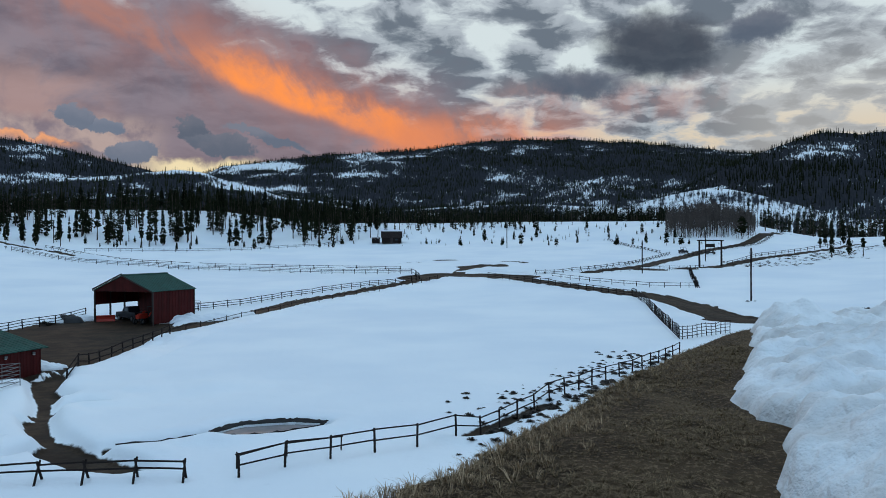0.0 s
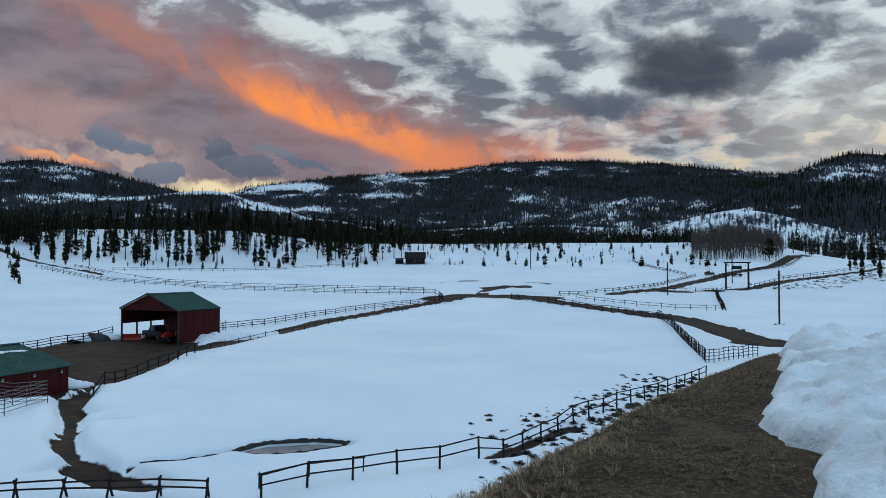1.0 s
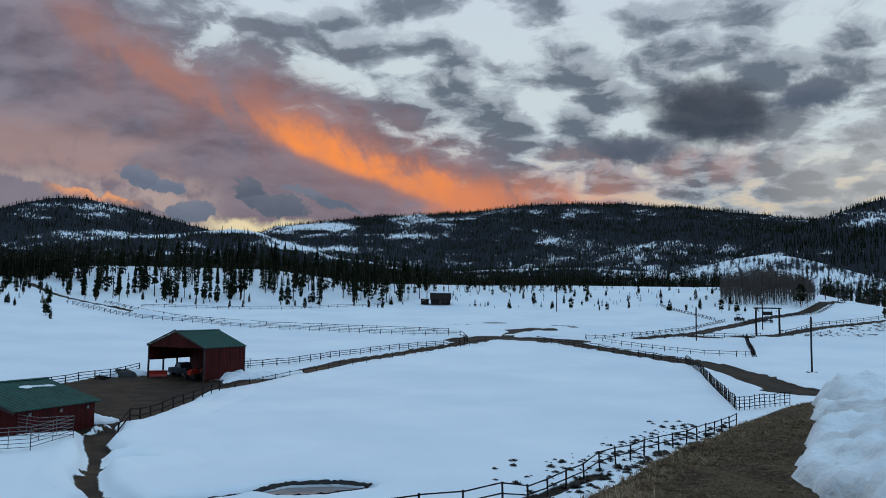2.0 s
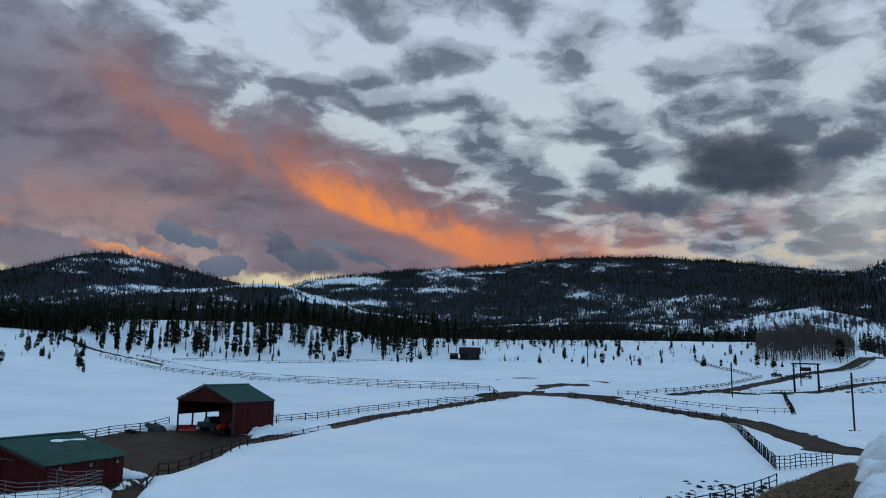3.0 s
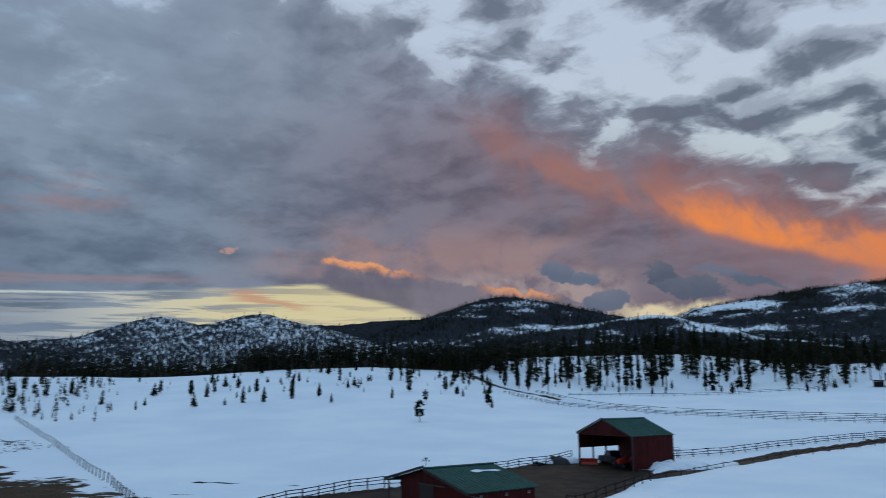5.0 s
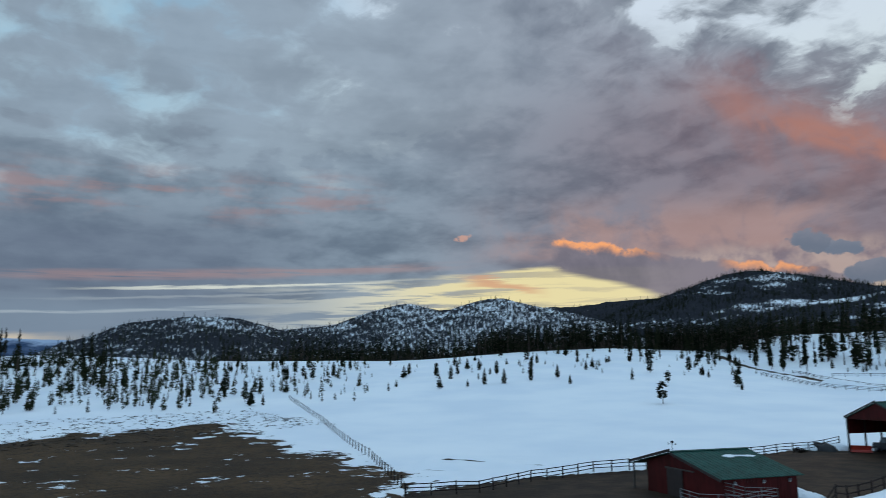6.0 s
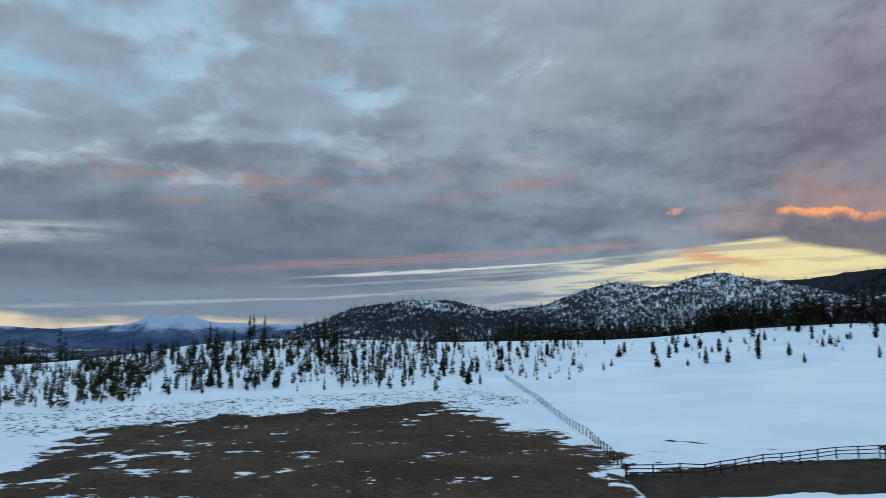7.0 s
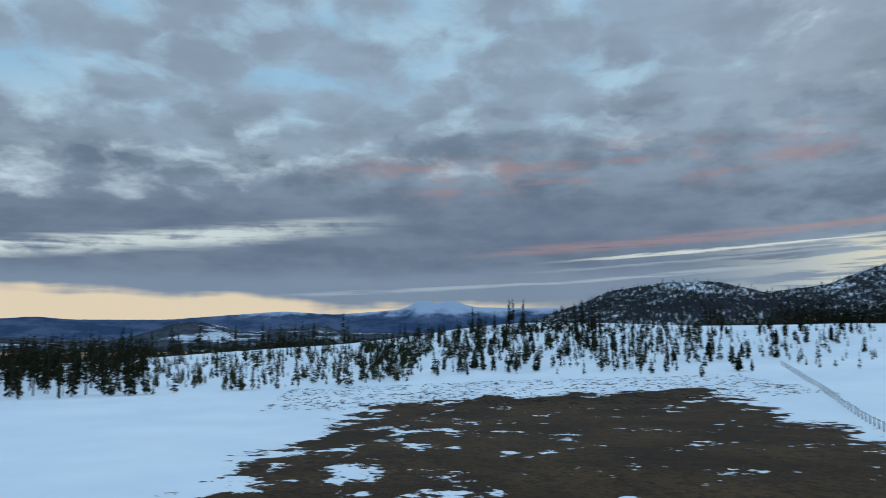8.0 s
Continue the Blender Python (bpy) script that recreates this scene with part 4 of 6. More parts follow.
def clothe(hill, count, name, label, dead, low, high, foot=0.0, top=1.03, need=0.35):
    """Far trees over a hillside where the woods stand."""
    az = GEN.uniform(hill.lo, hill.hi, count * 4)
    s = foot + (top - foot) * GEN.uniform(0, 1, count * 4) ** 0.8
    x, y, z = hill.at(az, s)
    d = hill.woods(az, s, x, y, z)
    keep = (GEN.uniform(0, 1, len(d)) < np.clip(d - need, 0.03, 1)) & (np.abs(az - 40) < 92)
    at = np.stack((x, y, z), -1)[keep][:count]
    n = len(at)
    bare = GEN.uniform(0, 1, n) < dead
    which = np.where(bare, len(CONES) + GEN.integers(0, len(SPIKES), n), GEN.integers(0, len(CONES), n))
    tall = GEN.uniform(low, high, n) * GEN.uniform(0.7, 1.15, n)
    spikes = [(v, t, len(t)) for v, t, _ in SPIKES]
    stuff(name, label, "woods", CONES + spikes, at, tall, GEN.uniform(0.5, 0.9, n), [NEEDLE, BURNT], which)


clothe(MAIN, 34000, "ridge_woods", "dark conifer woods with bare trunks on snow", 0.45, 7, 13.5)


def crest_trees(hill, count, low, high):
    """A close row of trees along a hill's skyline."""
    az = GEN.uniform(hill.lo + hill.spread * 0.7, hill.hi - hill.spread * 0.7, count)
    x, y, z = hill.at(az, GEN.uniform(0.955, 1.02, count))
    stuff("skyline_woods", "dark conifers along a mountain skyline", "woods", CONES, np.stack((x, y, z), -1), GEN.uniform(low, high, count), GEN.uniform(0.5, 0.9, count), [NEEDLE])


crest_trees(MAIN, 1500, 8, 15)
crest_trees(RIGHT, 500, 6, 11)
crest_trees(PEAK, 420, 7, 12)
clothe(RIGHT, 5200, "hill_woods", "dark conifer woods on a rocky hill", 0.3, 9, 14)
clothe(PEAK, 6500, "hill_woods", "thin conifer woods over a rounded hill", 0.4, 10, 15)
clothe(FOOT, 8500, "foothill_woods", "sparse conifers and bare aspens on snow", 0.55, 7, 12, need=0.3)
clothe(SADDLE, 1500, "hill_woods", "dark woods in a low saddle", 0.3, 10, 15)
clothe(SNOWY, 4500, "hill_woods", "bare burnt trunks on a snowy hill", 0.75, 7, 12)
clothe(ROCKY, 4000, "hill_woods", "bare trunks and pines on a rocky hill", 0.6, 8, 13)
clothe(MESA, 4500, "hill_woods", "bare trunks and pines on a flat-topped hill", 0.6, 7, 12)
clothe(KNOB, 750, "slope_woods", "scattered young conifers on an open snow slope", 0.3, 3, 7, need=0.1)


def scatter(count, az, r, lift=None):
    """Random places on the ground in a sector."""
    a = np.radians(GEN.uniform(*az, count))
    q = np.sqrt(GEN.uniform(r[0] ** 2, r[1] ** 2, count))
    x, y = -np.sin(a) * q, np.cos(a) * q
    return np.stack((x, y, surface_z(x, y)), -1)


def forest(name, label, count, az, r, low, high, dead=0.12):
    at = scatter(count, az, r)
    n = len(at)
    which = np.where(GEN.uniform(0, 1, n) < dead, len(LIGHT_PINES) + GEN.integers(0, len(SPIKES), n), GEN.integers(0, len(LIGHT_PINES), n))
    stuff(name, label, "woods", LIGHT_PINES + SPIKES, at, GEN.uniform(low, high, n), GEN.uniform(0.85, 1.25, n), [NEEDLE, BARK], which)


forest("pine_forest", "dense dark pine forest behind a snowy meadow", 1150, (3, 33), (372, 470), 7.5, 11.5)
forest("pine_forest", "dense dark pine forest behind a snowy rise", 1250, (30, 62), (345, 520), 9, 14)
forest("pine_forest", "dark pines along the top of a snow slope", 420, (27, 48), (316, 350), 9, 13.5)
forest("pine_forest", "low dark pines below snowy hills", 420, (44, 67), (318, 420), 5.5, 10.0, 0.2)
forest("pine_forest", "tall pines with snow between their trunks", 190, (3, 27), (300, 376), 9, 14)
forest("pine_forest", "pines thinning out above the far meadow", 95, (-9, 4), (325, 376), 6, 10.5, 0.15)
forest("pine_forest", "dark pine woods climbing behind the meadow", 1300, (-24, 34), (465, 820), 9, 13, 0.25)
forest("pine_forest", "low dark belt of pines beyond the meadow", 1100, (-24, 4), (376, 470), 6, 10)
forest("pine_forest", "mixed woods on low ground under the hills", 1700, (40, 100), (420, 900), 8, 14, 0.4)
forest("pine_forest", "dark pine woods filling the valley below", 1300, (92, 124), (330, 700), 9, 14)
forest("pine_forest", "dark edge of pine woods by a snowfield", 380, (107, 125), (160, 330), 7, 12)
forest("pine_forest", "pines and bare trees on a slope", 260, (-42, -23), (330, 520), 8, 14, 0.3)


# single trees: each has a trunk and a crown of its own
def tree_kind(name, whorls, arms, bare, width, gappy, dome=False):
    v, t, trunk = conifer_arrays(RNG, whorls, arms, bare, width, 6, True, gappy, dome)
    k = 7
    wood = tri_mesh(name + "_trunk", v[:k], t[:trunk], [BARK])
    crown = tri_mesh(name + "_crown", v, t[trunk:], [NEEDLE])
    return wood, crown


TREE_KINDS = {
    "tall": [tree_kind("pine", 24, 7, b, w, g) for b, w, g in ((0.06, 0.12, 0.14), (0.16, 0.10, 0.16), (0.04, 0.15, 0.1), (0.28, 0.11, 0.2), (0.1, 0.13, 0.18), (0.4, 0.13, 0.2))],
    "young": [tree_kind("spruce", 15, 7, b, w, g) for b, w, g in ((0.06, 0.26, 0.0), (0.12, 0.22, 0.05), (0.1, 0.30, 0.05), (0.2, 0.25, 0.1))]
             + [tree_kind("pine", 13, 7, b, w, 0.1, True) for b, w in ((0.18, 0.22), (0.25, 0.26), (0.15, 0.19))],
    "round": [tree_kind("pine", 15, 6, b, 0.27, 0.22, True) for b in (0.26, 0.3)],
    "snag": [tree_kind("pine", 16, 5, 0.35, 0.085, 0.25) for _ in range(2)],
}
TREE_LABELS = {
    "tall": ("tall dark pine with a bare lower trunk", "pine tree"), "young": ("young dark conifer standing in snow", "conifer"),
    "round": ("bushy lone pine standing in open snow", "pine tree"), "snag": ("thin ragged pine with few branches", "pine tree"),
}


def plant(kind, x, y, tall, group="", label=""):
    wood, crown = TREE_KINDS[kind][RNG.randrange(len(TREE_KINDS[kind]))]
    text, category = TREE_LABELS[kind]
    ob = thing("pine_tree" if kind != "young" else "conifer", spot(x, y, -0.05), label or text, category, RNG.uniform(0, 360), group)
    fat = tall * (RNG.uniform(0.85, 1.2) if kind != "round" else 1.1)
    part("trunk", wood, None, ob, at=Matrix.Diagonal((fat, fat, tall, 1)))
    part("crown", crown, None, ob, at=Matrix.Diagonal((fat, fat, tall, 1)))


def plant_sector(kind, count, az, r, low, high, group):
    for x, y, _ in scatter(count, az, r):
        if mud_depth(np.array([x]), np.array([y]))[0] < -1.5:
            plant(kind, float(x), float(y), RNG.uniform(low, high), group)


plant_sector("tall", 125, (3, 25), (292, 376), 9, 15, "pines at the forest edge")
plant_sector("tall", 14, (24, 31), (270, 315), 7, 12, "pines at the forest edge")
plant_sector("young", 30, (4, 30), (272, 300), 1.5, 4.5, "young conifers by the forest")
plant_sector("tall", 34, (27, 37), (265, 318), 6, 10, "pines at the forest edge")
plant_sector("young", 64, (29, 56), (205, 305), 1.8, 5.0, "young conifers on the snow slope")
plant_sector("young", 70, (57, 86), (178, 300), 2.0, 6.0, "young conifers above the brown field")
plant_sector("snag", 17, (73, 87), (215, 290), 9, 14.5, "thin pines on the skyline")
plant_sector("young", 62, (-21, 0), (268, 355), 1.6, 5.2, "young conifers on the far meadow")
plant_sector("tall", 12, (-33, -26), (235, 300), 6, 11, "pines above the road")
plant("round", -97.7, 141.3, 5.0, label="small bushy lone pine in open snow")
plant("round", 120.3, 278.1, 8.5, label="broad dark lone pine beside the road")


def young_growth(name, label, count, az, r, low, high):
    at = scatter(count, az, r)
    n = len(at)
    stuff(name, label, "conifers", YOUNG_LIGHT, at, GEN.uniform(low, high, n) * GEN.uniform(0.6, 1.3, n), GEN.uniform(0.5, 0.95, n), [YOUNGNEEDLE, BARK])


young_growth("young_conifers", "thicket of young conifers on a snowy slope", 950, (67, 92), (168, 310), 1.8, 5.4)
young_growth("young_conifers", "young conifers thinning out on a snowy slope", 120, (56, 68), (185, 310), 1.4, 4.6)
young_growth("young_conifers", "thicket of young conifers above a snowfield", 560, (88, 110), (160, 290), 1.6, 5.0)
young_growth("young_conifers", "scattered saplings on the far snow meadow", 170, (-21, 2), (285, 372), 0.8, 3.0)
young_growth("young_conifers", "scattered saplings on a snow rise", 90, (28, 62), (230, 330), 1.0, 3.5)


def make_aspens():
    at = scatter(640, (-24.3, -18.2), (304, 340))
    n = len(at)
    stuff("aspen_grove", "leafless grey-brown aspen grove in snow", "aspens", [spike_arrays(RNG, 14) for _ in range(5)], at, 13.0 - 6.0 * np.abs(np.degrees(np.arctan2(-at[:, 0], at[:, 1])) + 21.2) / 3.1 * GEN.uniform(0.3, 1.2, n) - GEN.uniform(0, 2.5, n), GEN.uniform(0.9, 1.5, n), [STEM])


make_aspens()


# ---------------------------------------------------------------- buildings
def ribbed(bm, origin, across, along, out, width, length, pitch=0.3, deep=0.035, thick=0.05):
    """A ribbed metal sheet: ribs run along, repeat across, stand out; closed behind."""
    o, u, v, w = Vector(origin), Vector(across).normalized(), Vector(along).normalized(), Vector(out).normalized()
    n = max(1, round(width / pitch))
    p = width / n
    prof = [(0, 0)]
    for k in range(n):
        prof += [(k * p + p * 0.35, 0), (k * p + p * 0.45, deep), (k * p + p * 0.6, deep), (k * p + p * 0.7, 0)]
    prof.append((width, 0))
    rows = []
    for s in (0, length):
        rows.append([bm.verts.new(o + u * a + v * s + w * h) for a, h in prof])
    for k in range(len(prof) - 1):
        bm.faces.new((rows[0][k], rows[0][k + 1], rows[1][k + 1], rows[1][k]))
    back = [bm.verts.new(o + u * a + v * s - w * thick) for s in (0, length) for a in (0, width)]
    bm.faces.new((back[0], back[1], back[3], back[2]))
    bm.faces.new(rows[0][::-1] + [back[0], back[1]][:2])
    bm.faces.new(rows[1] + [back[3], back[2]])
    bm.faces.new((rows[0][0], rows[1][0], back[2], back[0]))
    bm.faces.new((rows[0][-1], back[1], back[3], rows[1][-1]))
    return bm


def gable(bm, y, x0, x1, eave, peak, low, thick=0.06):
    """The wall of a gable end from height low up to the slopes."""
    mid = (x0 + x1) / 2
    pts = [(x0, low), (x1, low), (x1, eave), (mid, peak), (x0, eave)]
    a = [bm.verts.new((x, y, z)) for x, z in pts]
    b = [bm.verts.new((x, y + thick, z)) for x, z in pts]
    bm.faces.new(a)
    bm.faces.new(b[::-1])
    for k in range(5):
        bm.faces.new((a[k], b[k], b[(k + 1) % 5], a[(k + 1) % 5]))
    return bm


def make_barn():
    ob = thing("barn", spot(-38.0, 105.7, 0.1), "red metal pole barn, open front, green ribbed roof", "barn", -23.5)
    W, D, eave, peak = 5.0, 4.0, 4.35, 6.4
    slope = Vector((-(W + 0.25), 0, (eave - peak) * (W + 0.25) / W))
    roof = part("roof", ribbed(bmesh.new(), (0, -D - 0.25, peak + 0.06), (0, 1, 0), slope, (-0.4, 0, 1), 2 * D + 0.5, slope.length, 0.45), GREENROOF, ob, "green ribbed metal roof slope")
    slope.x *= -1
    part("roof", ribbed(bmesh.new(), (0, -D - 0.25, peak + 0.06), (0, 1, 0), slope, (0.4, 0, 1), 2 * D + 0.5, slope.length, 0.45), GREENROOF, ob, "green ribbed metal roof slope")
    bm = bmesh.new()
    for s in (-1, 1):
        box(bm, (-0.02, -D - 0.27, -0.02), (0.30, D + 0.27, 0.02), 0.005, Matrix.Translation((0, 0, peak + 0.13)) @ pose(0, 0, 0, 0, 22 if s > 0 else 158, 0))
    part("ridge_cap", bm, GREENROOF, ob)
    part("wall", ribbed(bmesh.new(), (W, -D, 0), (0, 1, 0), (0, 0, 1), (1, 0, 0), 2 * D, eave - 0.05), REDSHEET, ob, "red ribbed metal side wall")
    part("wall", ribbed(bmesh.new(), (W, D, 0), (-1, 0, 0), (0, 0, 1), (0, 1, 0), 2 * W, eave - 0.05), REDSHEET, ob, "red ribbed metal back wall")
    part("wall_skirt", ribbed(bmesh.new(), (-W, D, 2.35), (0, -1, 0), (0, 0, 1), (-1, 0, 0), 2 * D, eave - 2.4), REDSHEET, ob, "red sheet hung above an open side")
    for y, text in ((-D, "red front gable over the opening"), (D - 0.04, "red back gable")):
        part("gable", gable(bmesh.new(), y, -W + 0.05, W - 0.05, eave, peak - 0.05, eave - 0.12), REDSHEET, ob, text)
    for s in (-1, 1):
        bm = bmesh.new()
        run = math.hypot(W + 0.25, peak - eave)
        ang = math.degrees(math.atan2(peak - eave, W))
        box(bm, (0, -0.04, -0.22), (run, 0.04, -0.02), 0.01, Matrix.Translation((0, -D - 0.22, peak + 0.08)) @ pose(0, 0, 0, 0, ang if s > 0 else 180 - ang, 0))
        part("fascia", bm, TRIM, ob)
    for x, y in ((-W, -D), (W, -D), (-W, -D + 2.7), (-W, -D + 5.3), (-W, D), (W, D)):
        part("post", box(bmesh.new(), (x - 0.1, y - 0.1, -0.3), (x + 0.1, y + 0.1, eave), 0.015), TRIM, ob)
    for k in range(4):
        y = -D + 0.3 + k * (2 * D - 0.6) / 3
        bm = bmesh.new()
        rod(bm, (-W, y, eave - 0.1), (W, y, eave - 0.1), 0.07, sides=6)
        rod(bm, (0, y, eave - 0.1), (0, y, peak - 0.1), 0.06, sides=6)
        rod(bm, (-W / 2, y, eave - 0.1), (0, y, peak - 0.2), 0.05, sides=6)
        rod(bm, (W / 2, y, eave - 0.1), (0, y, peak - 0.2), 0.05, sides=6)
        part("truss", bm, TIMBER, ob)


def make_shed():
    ob = thing("shed", spot(-38.3, 61.9, 0.0), "low red shed with green roof and lean-to", "shed", -20.8)
    W, D, eave, peak = 6.6, 4.1, 2.2, 3.75
    ang = math.degrees(math.atan2(peak - eave, W))
    slope = Vector((W, 0, eave - peak))
    part("roof", ribbed(bmesh.new(), (0, -D, peak), (0, 1, 0), slope, (0.25, 0, 1), 2 * D, slope.length, 0.45), GREENROOF, ob, "green ribbed metal roof slope")
    slope.x *= -1
    part("roof", ribbed(bmesh.new(), (0, -D, peak), (0, 1, 0), slope, (-0.25, 0, 1), 2 * D, slope.length, 0.45), GREENROOF, ob, "green ribbed metal roof slope")
    bm = bmesh.new()
    for s in (-1, 1):
        box(bm, (-0.02, -D - 0.02, -0.02), (0.28, D + 0.02, 0.02), 0.005, Matrix.Translation((0, 0, peak + 0.07)) @ pose(0, 0, 0, 0, ang if s > 0 else 180 - ang, 0))
    part("ridge_cap", bm, GREENROOF, ob)
    for s in (-1, 1):
        bm = bmesh.new()
        box(bm, (0, -0.05, -0.26), (W + 0.1, 0.05, -0.03), 0.01, Matrix.Translation((0, -D + 0.03, peak)) @ pose(0, 0, 0, 0, ang if s > 0 else 180 - ang, 0))
        part("fascia", bm, TRIM, ob)
    x1, x0 = W - 0.35, -4.3
    part("wall", ribbed(bmesh.new(), (x1, -D + 0.5, -0.2), (0, 1, 0), (0, 0, 1), (1, 0, 0), 2 * D - 1.0, eave + 0.2), REDSHEET, ob, "dark red sheet wall under the eave")
    part("wall", ribbed(bmesh.new(), (x0, D - 0.5, -0.2), (0, -1, 0), (0, 0, 1), (-1, 0, 0), 2 * D - 1.0, 2.75), REDSHEET, ob, "dark red sheet wall under the lean-to")
    for y, text in ((-D + 0.5, "dark red gable wall"), (D - 0.56, "dark red rear gable wall")):
        bm = bmesh.new()
        pts = [(x0, -0.2), (x1, -0.2), (x1, eave - 0.02), (0, peak - 0.08), (x0, peak - 0.08 - 4.3 * (peak - eave) / W)]
        a = [bm.verts.new((x, y, z)) for x, z in pts]
        b = [bm.verts.new((x, y + 0.06, z)) for x, z in pts]
        bm.faces.new(a)
        bm.faces.new(b[::-1])
        for k in range(5):
            bm.faces.new((a[k], b[k], b[(k + 1) % 5], a[(k + 1) % 5]))
        part("gable_wall", bm, REDSHEET, ob, text)
    part("door_rail", box(bmesh.new(), (-1.4, -D + 0.38, 2.25), (2.6, -D + 0.48, 2.37), 0.01), TIMBER, ob, "grey sliding door rail")
    part("door", box(bmesh.new(), (-1.2, -D + 0.40, -0.1), (1.0, -D + 0.49, 2.25), 0.01), TRIM, ob, "dark sliding door")
    for y in (-D + 0.4, 0.0, D - 0.4):
        part("post", box(bmesh.new(), (-W + 0.15, y - 0.07, -0.3), (-W + 0.29, y + 0.07, eave - 0.02), 0.01), TIMBER, ob)
    for y in (-2.6, 0.2, 2.8):
        lamp = part("wall_lamp", box(bmesh.new(), (x1 + 0.03, y - 0.12, 1.75), (x1 + 0.18, y + 0.12, 1.95), 0.03), STEEL, ob, "small grey wall lamp")
        part("lens", box(bmesh.new(), (x1 + 0.05, y - 0.10, 1.69), (x1 + 0.17, y + 0.10, 1.75), 0.02), LAMPGLASS, lamp)
    # snow left lying on the roof
    n, m = 22, 5
    grid = np.zeros((m, n, 3))
    for j in range(m):
        for i in range(n):
            t, s = i / (n - 1), (j / (m - 1) - 0.5)
            wide = (0.22 if t < 0.3 else 0.11) * (1 + 0.5 * math.sin(t * 9)) * min(1, 8 * t + 0.2, 8 * (1 - t) + 0.2)
            x = 1.7 + s * wide * 2 + 0.35 * t
            y = 0.0 + 3.2 * t
            z = peak + (eave - peak) * x / W + 0.07 + 0.06 * (1 - 4 * s * s) * min(1, 6 * t, 6 * (1 - t)) - (0.05 if abs(s) > 0.4 else 0)
            grid[j, i] = x, y, z
    patch = new("snow_patch", grid_mesh("snow_patch", grid, SNOW))
    patch.matrix_world = ob.matrix_world.copy()
    tagged(patch, "narrow patch of old snow on a green roof", "snow")
    vane = thing("weathervane", ob.matrix_world @ Vector((0, -D + 0.3, peak + 0.05)), "small dark iron weathervane on a roof ridge", "weathervane")
    part("rod", rod(bmesh.new(), (0, 0, 0), (0, 0, 0.75), 0.02, sides=6), IRON, vane)
    bm = bmesh.new()
    rod(bm, (-0.3, 0, 0.6), (0.3, 0, 0.6), 0.015, sides=6)
    for pts in (((0.3, 0.68), (0.46, 0.6), (0.3, 0.52)), ((-0.3, 0.6), (-0.42, 0.72), (-0.42, 0.48))):
        a = [bm.verts.new((x, -0.01, z)) for x, z in pts]
        b = [bm.verts.new((x, 0.01, z)) for x, z in pts]
        bm.faces.new(a)
        bm.faces.new(b[::-1])
        for k in range(3):
            bm.faces.new((a[k], b[k], b[(k + 1) % 3], a[(k + 1) % 3]))
    part("arrow", bm, IRON, vane)
    bm = bmesh.new()
    bmesh.ops.create_icosphere(bm, subdivisions=2, radius=0.11, matrix=Matrix.LocRotScale((0, 0, 0.78), None, (1.6, 0.5, 1.0)))
    part("finial", bm, IRON, vane)


def log_wall(bm, a, b, high, r=0.13):
    z = r
    while z < high:
        rod(bm, (*a, z), (*b, z), r, sides=7)
        z += 1.9 * r
    return bm


def make_cabin():
    ob = thing("log_cabin", spot(-11.0, 298.5, -0.1), "dark log cabin with steep roof below the pines", "cabin", 2.0)
    W, D, eave, peak = 3.7, 2.6, 2.3, 4.6
    for x, y, a, b in ((0, -D, (-W, -D), (W, -D)), (0, D, (-W, D), (W, D)), (-W, 0, (-W, -D), (-W, D)), (W, 0, (W, -D), (W, D))):
        part("log_wall", log_wall(bmesh.new(), a, b, eave), DARKWOOD, ob)
    for s in (-1, 1):
        bm = bmesh.new()
        ang = math.degrees(math.atan2(peak - eave, D + 0.5))
        box(bm, (-W - 0.5, 0, -0.08), (W + 0.5, math.hypot(D + 0.5, peak - eave + 0.3), 0.08), 0.02, Matrix.Translation((0, 0, peak)) @ pose(0, 0, 0, -ang - 3, 0, 0 if s > 0 else 180))
        part("roof", bm, DARKWOOD, ob, "dark shingled roof slope")
    for x in (-W, W - 0.12):
        bm = bmesh.new()
        a = [bm.verts.new((x, y, z)) for y, z in ((-D, eave - 0.1), (D, eave - 0.1), (0, peak - 0.1))]
        b = [bm.verts.new((x + 0.12, y, z)) for y, z in ((-D, eave - 0.1), (D, eave - 0.1), (0, peak - 0.1))]
        bm.faces.new(a)
        bm.faces.new(b[::-1])
        for k in range(3):
            bm.faces.new((a[k], b[k], b[(k + 1) % 3], a[(k + 1) % 3]))
        part("gable", bm, DARKWOOD, ob)
    door = part("door", box(bmesh.new(), (-0.5, -D - 0.2, 0), (0.5, -D - 0.12, 1.95), 0.02), TRIM, ob)
    part("window", box(bmesh.new(), (1.4, -D - 0.18, 1.0), (2.3, -D - 0.12, 1.7), 0.02), GLASS, ob)
    lean = thing("woodshed", spot(-17.2, 299.0, -0.1), "small dark lean-to beside the log cabin", "shed", 2.0)
    part("roof", box(bmesh.new(), (-1.7, -1.6, 2.0), (1.7, 1.6, 2.14), 0.02, pose(0, 0, 0, 8, 0, 0)), DARKWOOD, lean)
    for y in (-1.3, 1.3):
        part("log_wall", log_wall(bmesh.new(), (-1.5, y), (1.5, y), 1.85), DARKWOOD, lean)
    part("log_wall", log_wall(bmesh.new(), (-1.5, -1.3), (-1.5, 1.3), 1.85), DARKWOOD, lean)


